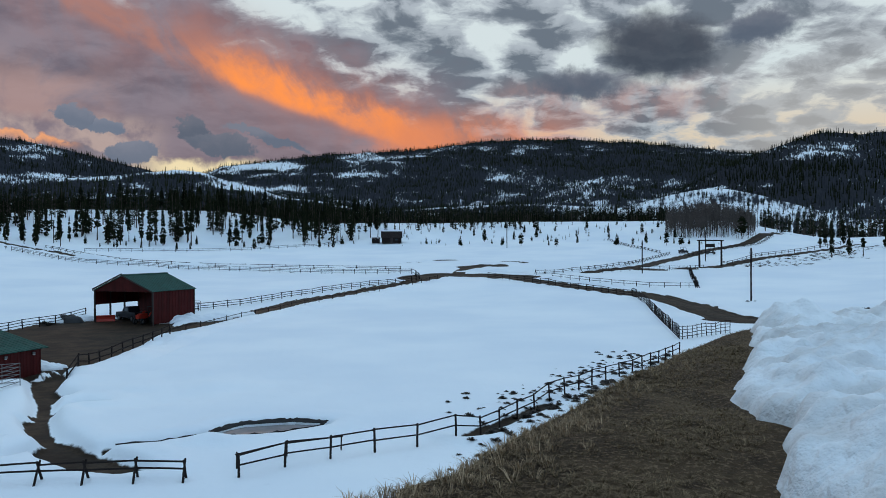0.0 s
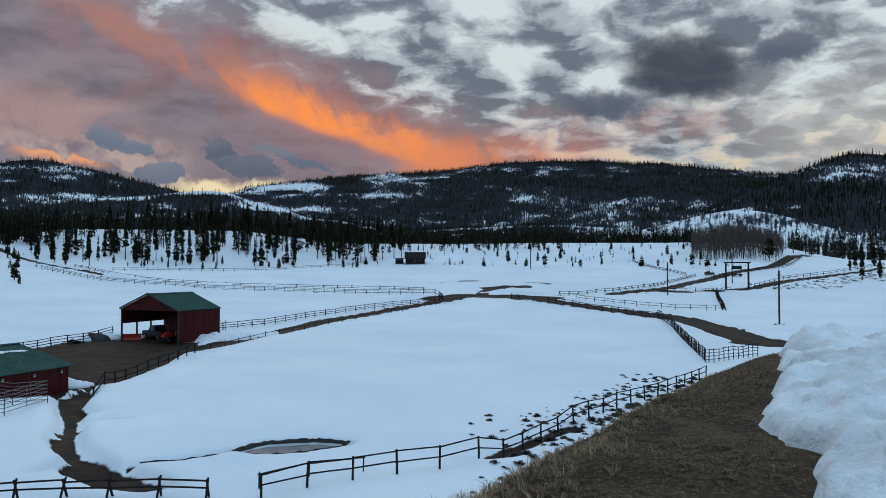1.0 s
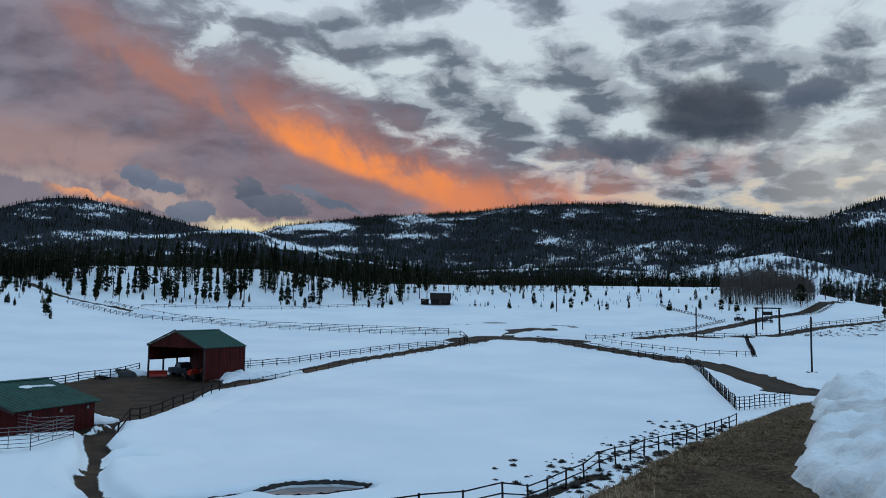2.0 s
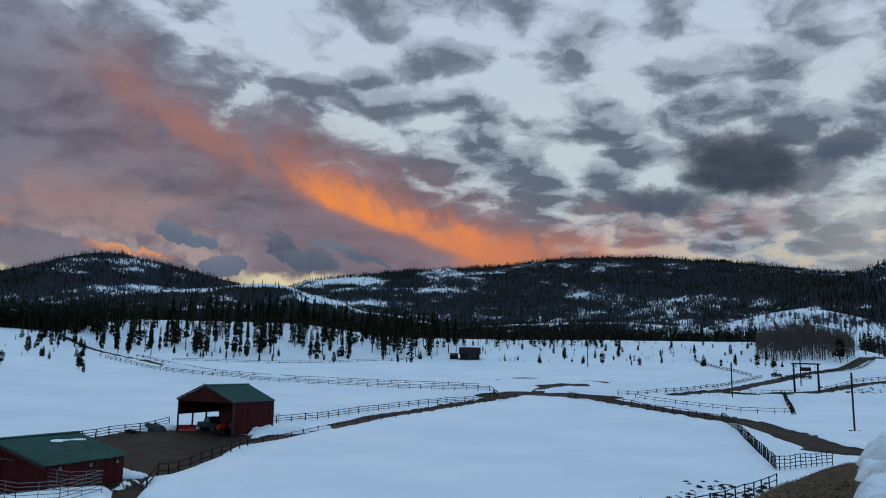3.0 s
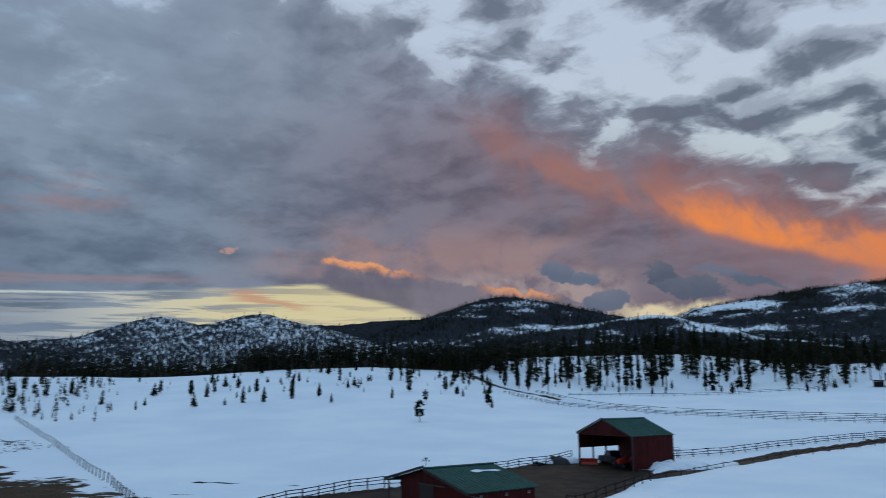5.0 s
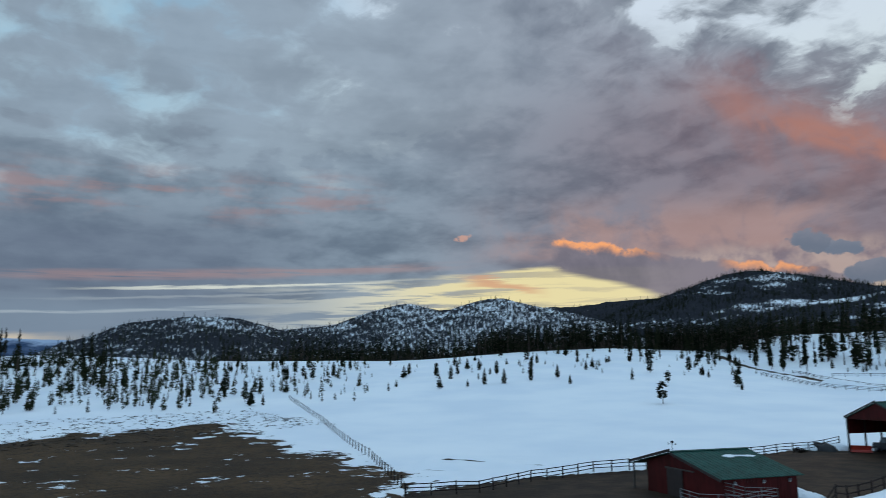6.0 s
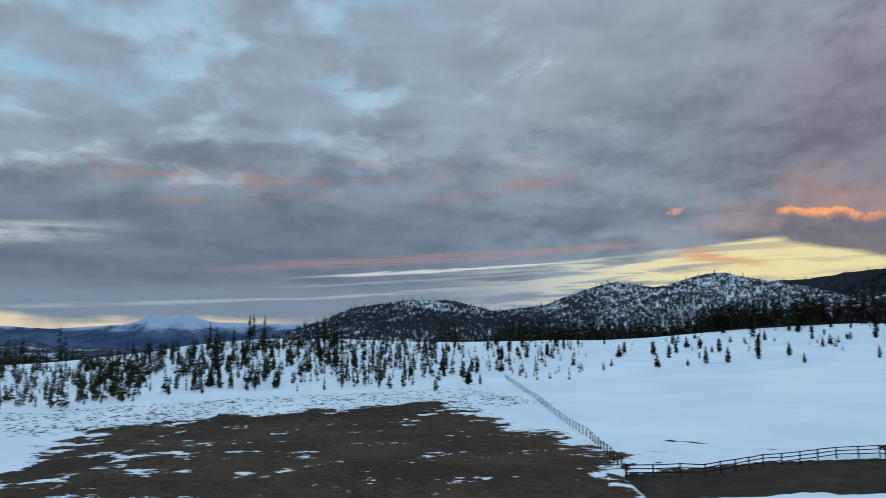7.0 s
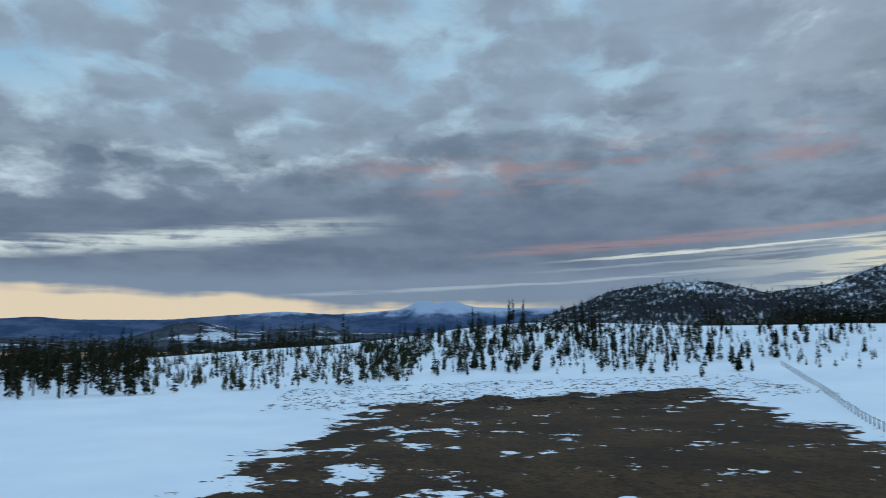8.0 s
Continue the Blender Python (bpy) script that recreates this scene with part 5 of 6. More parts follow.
def make_far_houses():
    for x, y, turn in ((-62.0, 520.0, 10), (-45.0, 545.0, -20), (10.0, 560.0, 5)):
        ob = thing("house", spot(x, y, 6.0), "far small house with snowy roof among trees", "house", turn, "far houses")
        part("wall", box(bmesh.new(), (-5, -3.5, -8), (5, 3.5, 3), 0.05), TIMBER, ob)
        for s in (0, 180):
            part("roof", box(bmesh.new(), (-5.6, 0, -0.12), (5.6, 4.6, 0.14), 0.04, Matrix.Translation((0, 0, 5.2)) @ pose(0, 0, 0, -29, 0, s)), SNOW, ob, "snow-covered roof slope")
        for x2 in (-3, 0, 3):
            part("window", box(bmesh.new(), (x2 - 0.6, -3.56, 0.8), (x2 + 0.6, -3.5, 2.0), 0.02), GLASS, ob)


make_barn()
make_shed()
make_cabin()
make_far_houses()


# ---------------------------------------------------------------- vehicles and yard things
def wheel(parent, x, y, r, wide):
    t = part("wheel", rod(bmesh.new(), (x, y - wide / 2, r), (x, y + wide / 2, r), r * 0.55, sides=14), STEEL, parent)
    bm = bmesh.new()
    ring = []
    for k in range(18):
        a = 2 * math.pi * k / 18
        for q, o in ((0.55, -0.5), (0.92, -0.5), (1.0, -0.3), (1.0, 0.3), (0.92, 0.5), (0.55, 0.5)):
            ring.append(bm.verts.new((x + math.cos(a) * r * q, y + o * wide, r + math.sin(a) * r * q)))
    for k in range(18):
        for j in range(6):
            bm.faces.new((ring[6 * k + j], ring[6 * k + (j + 1) % 6], ring[6 * ((k + 1) % 18) + (j + 1) % 6], ring[6 * ((k + 1) % 18) + j]))
    part("tyre", bm, RUBBER, t)


def prism(bm, outline, y0, y1):
    a = [bm.verts.new((x, y0, z)) for x, z in outline]
    b = [bm.verts.new((x, y1, z)) for x, z in outline]
    bm.faces.new(a)
    bm.faces.new(b[::-1])
    n = len(outline)
    for k in range(n):
        bm.faces.new((a[k], b[k], b[(k + 1) % n], a[(k + 1) % n]))
    return bm


def make_truck(x, y, turn):
    ob = thing("pickup_truck", spot(x, y, 0.02), "dark blue pickup truck parked inside a barn", "truck", turn)
    bm = prism(bmesh.new(), ((-2.6, 0.45), (2.5, 0.45), (2.6, 0.8), (2.5, 1.15), (1.0, 1.25), (-2.6, 1.25)), -0.9, 0.9)
    bmesh.ops.bevel(bm, geom=list(bm.edges), offset=0.05, segments=2, affect="EDGES")
    body = part("body", bm, PAINTBLUE, ob)
    bm = prism(bmesh.new(), ((-0.9, 1.2), (1.05, 1.2), (0.5, 1.95), (-0.75, 1.98)), -0.82, 0.82)
    bmesh.ops.bevel(bm, geom=list(bm.edges), offset=0.05, segments=2, affect="EDGES")
    cab = part("cab", bm, PAINTBLUE, ob)
    for s in (-1, 1):
        part("side_window", prism(bmesh.new(), ((-0.6, 1.32), (0.75, 1.32), (0.4, 1.82), (-0.55, 1.85)), s * 0.83 - 0.012, s * 0.83 + 0.012), GLASS, cab)
        part("headlight", box(bmesh.new(), (2.5, s * 0.7 - 0.14, 0.78), (2.6, s * 0.7 + 0.14, 0.98), 0.02), LAMPGLASS, body)
    part("windscreen", prism(bmesh.new(), ((1.0, 1.27), (1.04, 1.27), (0.55, 1.9), (0.51, 1.9)), -0.72, 0.72), GLASS, cab)
    part("bumper", box(bmesh.new(), (2.55, -0.9, 0.42), (2.72, 0.9, 0.62), 0.04), STEEL, body)
    for x2 in (-1.7, 1.65):
        for s in (-1, 1):
            wheel(ob, x2, s * 0.82, 0.4, 0.26)


def make_tractor(x, y, turn):
    ob = thing("tractor", spot(x, y, 0.02), "red farm tractor with large black rear wheels", "tractor", turn)
    bm = prism(bmesh.new(), ((0.0, 0.75), (1.7, 0.75), (1.75, 1.25), (1.2, 1.42), (0.0, 1.45)), -0.3, 0.3)
    bmesh.ops.bevel(bm, geom=list(bm.edges), offset=0.05, segments=2, affect="EDGES")
    part("hood", bm, PAINTRED, ob)
    part("chassis", box(bmesh.new(), (-0.9, -0.22, 0.45), (1.6, 0.22, 0.8), 0.04), IRON, ob)
    for s in (-1, 1):
        bm = bmesh.new()
        for k in range(5):
            a, b = math.radians(20 + 30 * k), math.radians(50 + 30 * k)
            rod(bm, (-0.6 + 0.85 * math.cos(a), s * 0.65, 0.72 + 0.85 * math.sin(a)), (-0.6 + 0.85 * math.cos(b), s * 0.65, 0.72 + 0.85 * math.sin(b)), 0.12, sides=6)
        part("mudguard", bm, PAINTRED, ob)
        wheel(ob, -0.6, s * 0.72, 0.72, 0.36)
        wheel(ob, 1.4, s * 0.6, 0.4, 0.2)
    seat = bmesh.new()
    box(seat, (-0.75, -0.25, 1.15), (-0.3, 0.25, 1.25), 0.04)
    box(seat, (-0.8, -0.25, 1.2), (-0.7, 0.25, 1.65), 0.04)
    part("seat", seat, RUBBER, ob)
    part("exhaust", rod(bmesh.new(), (1.1, 0.12, 1.4), (1.1, 0.12, 2.2), 0.04), IRON, ob)
    part("steering_wheel", rod(bmesh.new(), (-0.1, 0, 1.5), (-0.12, 0, 1.54), 0.2, sides=12), IRON, ob)
    bar = bmesh.new()
    for s in (-1, 1):
        rod(bar, (-0.95, s * 0.5, 0.9), (-0.95, s * 0.5, 2.2), 0.04)
    rod(bar, (-0.95, -0.5, 2.2), (-0.95, 0.5, 2.2), 0.04)
    part("roll_bar", bar, IRON, ob)


def make_plough(x, y, turn):
    ob = thing("snow_plough", spot(x, y, 0.02), "low red plough blade lying at a barn's edge", "plough", turn)
    bm = prism(bmesh.new(), ((-0.15, 0.0), (0.0, 0.05), (-0.1, 0.35), (-0.05, 0.65), (0.05, 0.85), (0.0, 0.9), (-0.12, 0.66), (-0.18, 0.35)), -1.2, 1.2)
    part("blade", bm, PAINTRED, ob)
    for s in (-0.8, 0, 0.8):
        part("rib", box(bmesh.new(), (-0.32, s - 0.03, 0.05), (-0.12, s + 0.03, 0.7), 0.01), PAINTRED, ob)
    bm = bmesh.new()
    rod(bm, (-0.25, -0.6, 0.3), (-1.2, 0, 0.3), 0.06)
    rod(bm, (-0.25, 0.6, 0.3), (-1.2, 0, 0.3), 0.06)
    part("frame", bm, IRON, ob)


def make_buggy(x, y, turn):
    ob = thing("utility_vehicle", spot(x, y, 0.0), "small dark open utility vehicle with roll cage", "vehicle", turn, "vehicles by the gate")
    bm = prism(bmesh.new(), ((-1.4, 0.4), (1.3, 0.4), (1.4, 0.75), (0.7, 0.95), (0.2, 0.7), (-0.3, 0.7), (-0.5, 1.0), (-1.4, 1.0)), -0.7, 0.7)
    bmesh.ops.bevel(bm, geom=list(bm.edges), offset=0.04, segments=1, affect="EDGES")
    part("body", bm, IRON, ob)
    cage = bmesh.new()
    for s in (-0.65, 0.65):
        rod(cage, (0.7, s, 0.9), (0.3, s, 1.9), 0.035)
        rod(cage, (-0.5, s, 0.9), (-0.5, s, 1.9), 0.035)
        rod(cage, (0.3, s, 1.9), (-0.5, s, 1.9), 0.035)
    part("roll_cage", cage, IRON, ob)
    part("roof", box(bmesh.new(), (-0.6, -0.7, 1.9), (0.4, 0.7, 1.96), 0.02), IRON, ob)
    part("seat", box(bmesh.new(), (-0.45, -0.6, 0.7), (-0.3, 0.6, 1.3), 0.04), RUBBER, ob)
    for x2 in (-0.95, 0.95):
        for s in (-1, 1):
            wheel(ob, x2, s * 0.62, 0.32, 0.24)


make_truck(-40.2, 106.4, 140)
make_tractor(-36.9, 102.9, -110)
make_plough(-43.0, 104.6, -70)
make_buggy(81.1, 229.7, 20)
make_buggy(87.9, 225.5, -30)


# ---------------------------------------------------------------- snow banks
def snow_heap(name, label, at, along, across, tall, turn, seed, cut=0.0, mat=None):
    """A lumpy ploughed heap with a steep ragged foot."""
    n, m = 40, 96
    q = np.linspace(0, 1, n)[:, None] * np.ones((1, m))
    a = np.linspace(0, 2 * np.pi, m, endpoint=False)[None] * np.ones((n, 1))
    edge = 1 + 0.35 * fbm(np.cos(a) * 3 + seed, np.sin(a) * 3 + 5, 1.0, 4, seed)
    lx, ly = np.cos(a) * q * along * edge, np.sin(a) * q * across * edge
    c, s = math.cos(math.radians(turn)), math.sin(math.radians(turn))
    x, y = at[0] + c * lx - s * ly, at[1] + s * lx + c * ly
    lump = fbm(x, y, max(along, across) * 0.35, 5, seed + 2)
    z = ground_z(x, y) - 0.12 + tall * (1 - q ** 3.2) * (0.85 + 0.9 * lump) + 0.12 * fbm(x, y, 0.5, 3, seed + 4) * min(1.0, tall)
    z = np.where(q > 0.985, ground_z(x, y) - 0.25, z)
    ob = new(name, grid_mesh(name, np.stack((x, y, z), -1), mat or SNOW, closed=True))
    return tagged(ob, label, "snow bank")


def snow_berm(label, line, half, tall, seed):
    """A lumpy ploughed ridge of snow along a road."""
    pts = [Vector(p) for p in line]
    rows = []
    for a, b in zip(pts, pts[1:]):
        n = max(2, int((b - a).length / 0.8))
        rows += [(a.lerp(b, k / n), (b - a).normalized()) for k in range(n)]
    across = np.linspace(-1, 1, 13)
    grid = np.zeros((len(rows), 13, 3))
    for k, (p, w) in enumerate(rows):
        grid[k, :, 0], grid[k, :, 1] = p.x + w.y * across * half, p.y - w.x * across * half
    x, y = grid[:, :, 0], grid[:, :, 1]
    shape = (1 - across ** 2)[None] * ramp(0, 6, np.arange(len(rows)))[:, None] * ramp(len(rows), len(rows) - 6, np.arange(len(rows)))[:, None]
    grid[:, :, 2] = ground_z(x, y) - 0.15 + tall * shape * (0.7 + 1.5 * fbm(x, y, 5.0, 4, seed)) + 0.3 * shape * fbm(x, y, 1.2, 3, seed + 1)
    tagged(new("snow_bank", grid_mesh("snow_bank", grid, SNOW)), label, "snow bank")


snow_berm("lumpy ploughed snow ridge between road fences", ((-100.0, 222.0), (-88.0, 212.0), (-74.0, 208.5), (-46.0, 202.5), (-24.0, 194.5), (-5.0, 188.0)), 3.2, 1.35, 71)
snow_berm("ploughed snow ridge along the upper road", ((26.0, 182.5), (41.0, 188.5), (53.0, 198.5), (63.0, 211.0)), 2.0, 0.8, 73)
snow_berm("low ploughed snow ridge at the junction", ((9.0, 190.0), (20.0, 188.5), (34.0, 183.5)), 1.6, 0.6, 75)
snow_berm("ploughed snow ridge beside the dirt road", ((27.0, 170.0), (35.0, 157.0), (42.0, 146.0), (47.0, 138.0)), 1.5, 0.6, 77)
snow_berm("smooth snow lip above the muddy driveway", ((-26.2, 66.0), (-26.4, 78.0), (-26.0, 88.0), (-23.6, 104.0), (-17.6, 125.5), (-6.2, 148.0), (1.2, 160.0)), 2.1, 0.55, 79)
snow_heap("snow_bank", "ploughed snow heap against a red barn", (-31.0, 106.0), 5.2, 2.2, 1.15, 40, 51)
snow_heap("snow_bank", "low snow bank beside the red barn", (-28.0, 112.0), 5.0, 2.0, 0.7, 62, 52)
snow_heap("snow_bank", "snow bank along a red shed wall", (-33.4, 65.0), 3.0, 1.2, 0.7, 10, 53)
snow_heap("snow_bank", "low snow bank behind the yard fence", (-47.5, 104.6), 3.6, 1.6, 0.8, 40, 54)


# ---------------------------------------------------------------- fences, posts and gates
def log_mesh(name, sides, seed, mat, taper=0.92):
    """A slightly crooked log one metre long and of one metre's radius, to be scaled."""
    rng = random.Random(seed)
    v, f = [], []
    for k in range(3):
        ox, oy = (rng.uniform(-0.25, 0.25), rng.uniform(-0.25, 0.25)) if k == 1 else (0, 0)
        for j in range(sides):
            a = 2 * math.pi * j / sides
            q = (1.0, 0.97, taper)[k] * rng.uniform(0.88, 1.08)
            v.append((q * math.cos(a) + ox, q * math.sin(a) + oy, k / 2))
    for k in range(2):
        for j in range(sides):
            f.append((k * sides + j, k * sides + (j + 1) % sides, (k + 1) * sides + (j + 1) % sides, (k + 1) * sides + j))
    f += [tuple(range(sides))[::-1], tuple(range(2 * sides, 3 * sides))]
    return mesh_of(name, v, f, mat)


POST_MESHES = [log_mesh("post", 7, 60 + k, TIMBER) for k in range(4)]
RAIL_MESHES = [log_mesh("rail", 6, 70 + k, TIMBER) for k in range(4)]
DARK_POSTS = [log_mesh("post", 7, 80 + k, DARKWOOD) for k in range(3)]
DARK_RAILS = [log_mesh("rail", 6, 90 + k, DARKWOOD) for k in range(3)]
TUBE = log_mesh("tube", 6, 99, STEEL, 1.0)


def stations(line, spacing):
    pts = [Vector((*p, 0)) for p in line]
    total = sum((b - a).length for a, b in zip(pts, pts[1:]))
    n = max(1, round(total / spacing))
    out, want, run = [], 0.0, 0.0
    step = total / n
    for a, b in zip(pts, pts[1:]):
        d = (b - a).length
        while want <= run + d + 1e-6 and len(out) <= n:
            out.append(a.lerp(b, min(1, (want - run) / d)))
            want += step
        run += d
    return [Vector(spot(p.x, p.y)) for p in out]


def fence(label, line, spacing, high, rails, post_r=0.07, rail_r=0.05, jack=False, dark=True, name="rail_fence", group="rail fences", sag=0.02):
    at = stations(line, spacing)
    ob = thing(name, at[0], label, "fence", group=group)
    o = at[0]
    posts, bars = (DARK_POSTS, DARK_RAILS) if dark else (POST_MESHES, RAIL_MESHES)
    rng = random.Random(int(abs(o.x * 31 + o.y * 17)))
    tops = []
    for k, p in enumerate(at):
        q = p - o
        h = high * rng.uniform(0.94, 1.07)
        lean = Vector((rng.gauss(0, 0.03), rng.gauss(0, 0.03), 0)) * h
        if jack:
            way = (at[min(k + 1, len(at) - 1)] - at[max(k - 1, 0)]).normalized()
            side = Vector((-way.y, way.x, 0)) * high * 0.45
            for s in (-1, 1):
                part("post", posts[rng.randrange(len(posts))], None, ob, at=between(q + side * s - Vector((0, 0, 0.15)), q - side * s * 0.35 + lean + Vector((0, 0, h)), post_r))
        else:
            part("post", posts[rng.randrange(len(posts))], None, ob, at=between(q - Vector((0, 0, 0.35)), q + lean + Vector((0, 0, h)), post_r))
        tops.append((q, h, lean))
    for (a, ha, la), (b, hb, lb) in zip(tops, tops[1:]):
        for f in rails:
            if (b - a).length < 0.05:
                continue
            u = a + la * f + Vector((0, 0, ha * f + rng.gauss(0, sag)))
            w = b + lb * f + Vector((0, 0, hb * f + rng.gauss(0, sag)))
            part("rail", bars[rng.randrange(len(bars))], None, ob, at=between(u - (w - u) * 0.03, w + (w - u) * 0.03, rail_r))
    return ob


fence("dark three-rail log fence along the driveway", ((-36.5, 115.5), (-34.0, 117.1), (-30.2, 122.7), (-23.1, 138.2), (-15.1, 150.5), (-1.8, 168.8)), 2.9, 1.15, (0.3, 0.6, 0.92), 0.075, 0.055)
fence("short log fence closing the driveway corner", ((-1.8, 168.8), (0.0, 172.5), (-1.0, 180.0), (-1.9, 182.1)), 2.4, 1.25, (0.35, 0.9), 0.1, 0.06)
fence("long log fence along a snowy road", ((-118.0, 222.0), (-103.0, 212.0), (-88.9, 203.5), (-73.2, 202.0), (-44.3, 194.8), (-22.9, 187.0), (-1.9, 182.1)), 2.9, 1.2, (0.35, 0.65, 0.93), 0.08, 0.055)
fence("buck-and-rail fence half buried in snow", ((-116.0, 238.0), (-93.2, 220.0), (-77.2, 213.1), (-47.7, 209.6), (-24.7, 201.4), (-4.9, 193.1)), 4.2, 1.0, (0.45, 0.85), 0.07, 0.06, jack=True, group="buck fences")
fence("dark log fence along the field's far edge", ((15.4, 170.0), (25.6, 157.5), (32.7, 146.0), (38.0, 133.9)), 2.3, 1.25, (0.3, 0.6, 0.92), 0.075, 0.055)
fence("dark closely posted corral fence with four rails", ((38.0, 133.9), (36.6, 121.0), (34.1, 108.4), (29.6, 88.0), (28.2, 81.0), (35.4, 85.2)), 0.8, 1.45, (0.22, 0.46, 0.7, 0.93), 0.045, 0.036, group="corral fences")
fence("log fence beside the curving dirt road", ((30.0, 170.3), (37.4, 158.3), (46.1, 148.2), (51.0, 146.2)), 3.0, 1.1, (0.45, 0.9), 0.07, 0.05)
fence("short wire-braced fence end with posts", ((51.0, 146.2), (54.2, 145.7)), 1.4, 1.15, (0.45, 0.9), 0.06, 0.03)
fence("steep buck fence climbing a snow slope", ((54.2, 145.7), (58.0, 157.0), (62.0, 170.0), (67.0, 185.0)), 2.2, 1.0, (0.4, 0.85), 0.09, 0.08, jack=True, group="buck fences")
fence("buck-and-rail fence along the upper road", ((27.9, 180.9), (41.3, 186.4), (53.9, 197.0), (64.0, 210.0), (75.5, 226.2)), 2.6, 0.95, (0.4, 0.85), 0.07, 0.055, jack=True, group="buck fences")
fence("buck-and-rail fence across the far meadow", ((72.9, 289.7), (72.6, 257.9), (74.2, 231.0)), 3.2, 1.0, (0.4, 0.85), 0.08, 0.06, jack=True, group="buck fences")
fence("buck-and-rail fence above the road bend", ((80.0, 222.0), (90.0, 233.0), (104.0, 246.0), (118.0, 260.0), (133.0, 281.0)), 3.2, 1.0, (0.4, 0.85), 0.08, 0.06, jack=True, group="buck fences")
fence("low rail fence past the ranch gate", ((81.0, 196.5), (98.0, 216.0), (120.0, 233.0), (146.0, 250.0)), 4.0, 1.0, (0.4, 0.9), 0.08, 0.06)
fence("low rail fence below the ranch gate", ((44.0, 180.5), (54.0, 184.5), (64.4, 186.0), (72.0, 189.5)), 2.8, 1.0, (0.45, 0.9), 0.07, 0.05)
fence("two-rail log fence at the foot of a bank", ((-7.9, 33.0), (-5.8, 34.8), (-3.3, 36.2), (-0.4, 37.5), (2.3, 39.0), (4.8, 42.9), (8.4, 48.2), (12.6, 54.0), (17.2, 59.4), (20.6, 64.5), (24.3, 70.0)), 2.3, 1.12, (0.5, 0.93), 0.06, 0.04, dark=True)
fence("old rails leaning beside a snowy ditch", ((-8.3, 34.3), (-6.3, 36.3), (-3.9, 37.2)), 2.4, 0.75, (0.9,), 0.04, 0.035)
fence("dark buck-and-rail fence beside a muddy ditch", ((-22.0, 31.0), (-18.8, 32.2), (-16.7, 32.4), (-14.5, 32.2), (-12.1, 32.4), (-10.1, 32.6)), 2.2, 0.95, (0.55, 0.88), 0.055, 0.045, jack=True, group="buck fences")
fence("log fence between the yard and snowfield", ((-28.4, 61.5), (-29.0, 69.0), (-28.9, 78.0), (-28.6, 87.3)), 2.7, 1.1, (0.4, 0.9), 0.075, 0.06)
fence("half-buried posts and rail along the snowfield", ((-28.6, 87.3), (-26.3, 103.5), (-20.2, 125.0), (-8.6, 147.6), (-0.6, 160.7), (4.0, 170.0)), 4.0, 0.75, (0.75,), 0.06, 0.045)
fence("log fence along the pines' edge", ((-103.7, 237.1), (-86.3, 254.0), (-60.6, 266.2), (-39.2, 284.6), (-31.4, 300.0)), 3.6, 1.1, (0.45, 0.9), 0.08, 0.06)
fence("line of dark posts down a snow slope", ((-171.7, 91.7), (-150.0, 83.5), (-128.3, 75.3), (-104.0, 65.0), (-81.5, 55.2), (-66.0, 47.0), (-55.9, 41.5)), 2.6, 1.1, (0.9,), 0.075, 0.02, group="field fences")
fence("rail fence between brown field and snow", ((-55.9, 41.5), (-53.0, 47.5), (-55.4, 57.0), (-55.1, 65.7), (-52.2, 75.0)), 2.4, 1.15, (0.35, 0.65, 0.93), 0.075, 0.05, group="field fences")
fence("rail fence behind the sheds", ((-52.2, 75.0), (-51.0, 86.0), (-50.0, 96.0), (-46.5, 106.5)), 2.7, 1.2, (0.35, 0.65, 0.93), 0.075, 0.05, group="field fences")


def corral_panel(a, b, high=1.6, bars=6):
    a, b = Vector(spot(*a)), Vector(spot(*b))
    ob = thing("corral_panel", a, "grey tubular steel corral panel in snow", "fence panel", group="corral panels")
    d = b - a
    for f in (0.0, 1.0):
        part("upright", TUBE, None, ob, at=between(d * f - Vector((0, 0, 0.1)), d * f + Vector((0, 0, high)), 0.035))
    part("upright", TUBE, None, ob, at=between(d * 0.5 + Vector((0, 0, 0.2)), d * 0.5 + Vector((0, 0, high)), 0.025))
    for k in range(bars):
        h = Vector((0, 0, 0.25 + (high - 0.25) * k / (bars - 1)))
        part("bar", TUBE, None, ob, at=between(h, d + h, 0.025))


for line in (((-36.5, 57.5), (-34.0, 56.5), (-31.4, 55.3), (-29.0, 55.6)), ((-34.5, 51.5), (-32.0, 50.0), (-29.8, 51.5), (-29.0, 55.6)),
             ((-52.0, 77.0), (-51.0, 80.0), (-50.4, 83.0)), ((-36.2, 115.0), (-33.5, 116.4))):
    for a, b in zip(line, line[1:]):
        corral_panel(a, b)


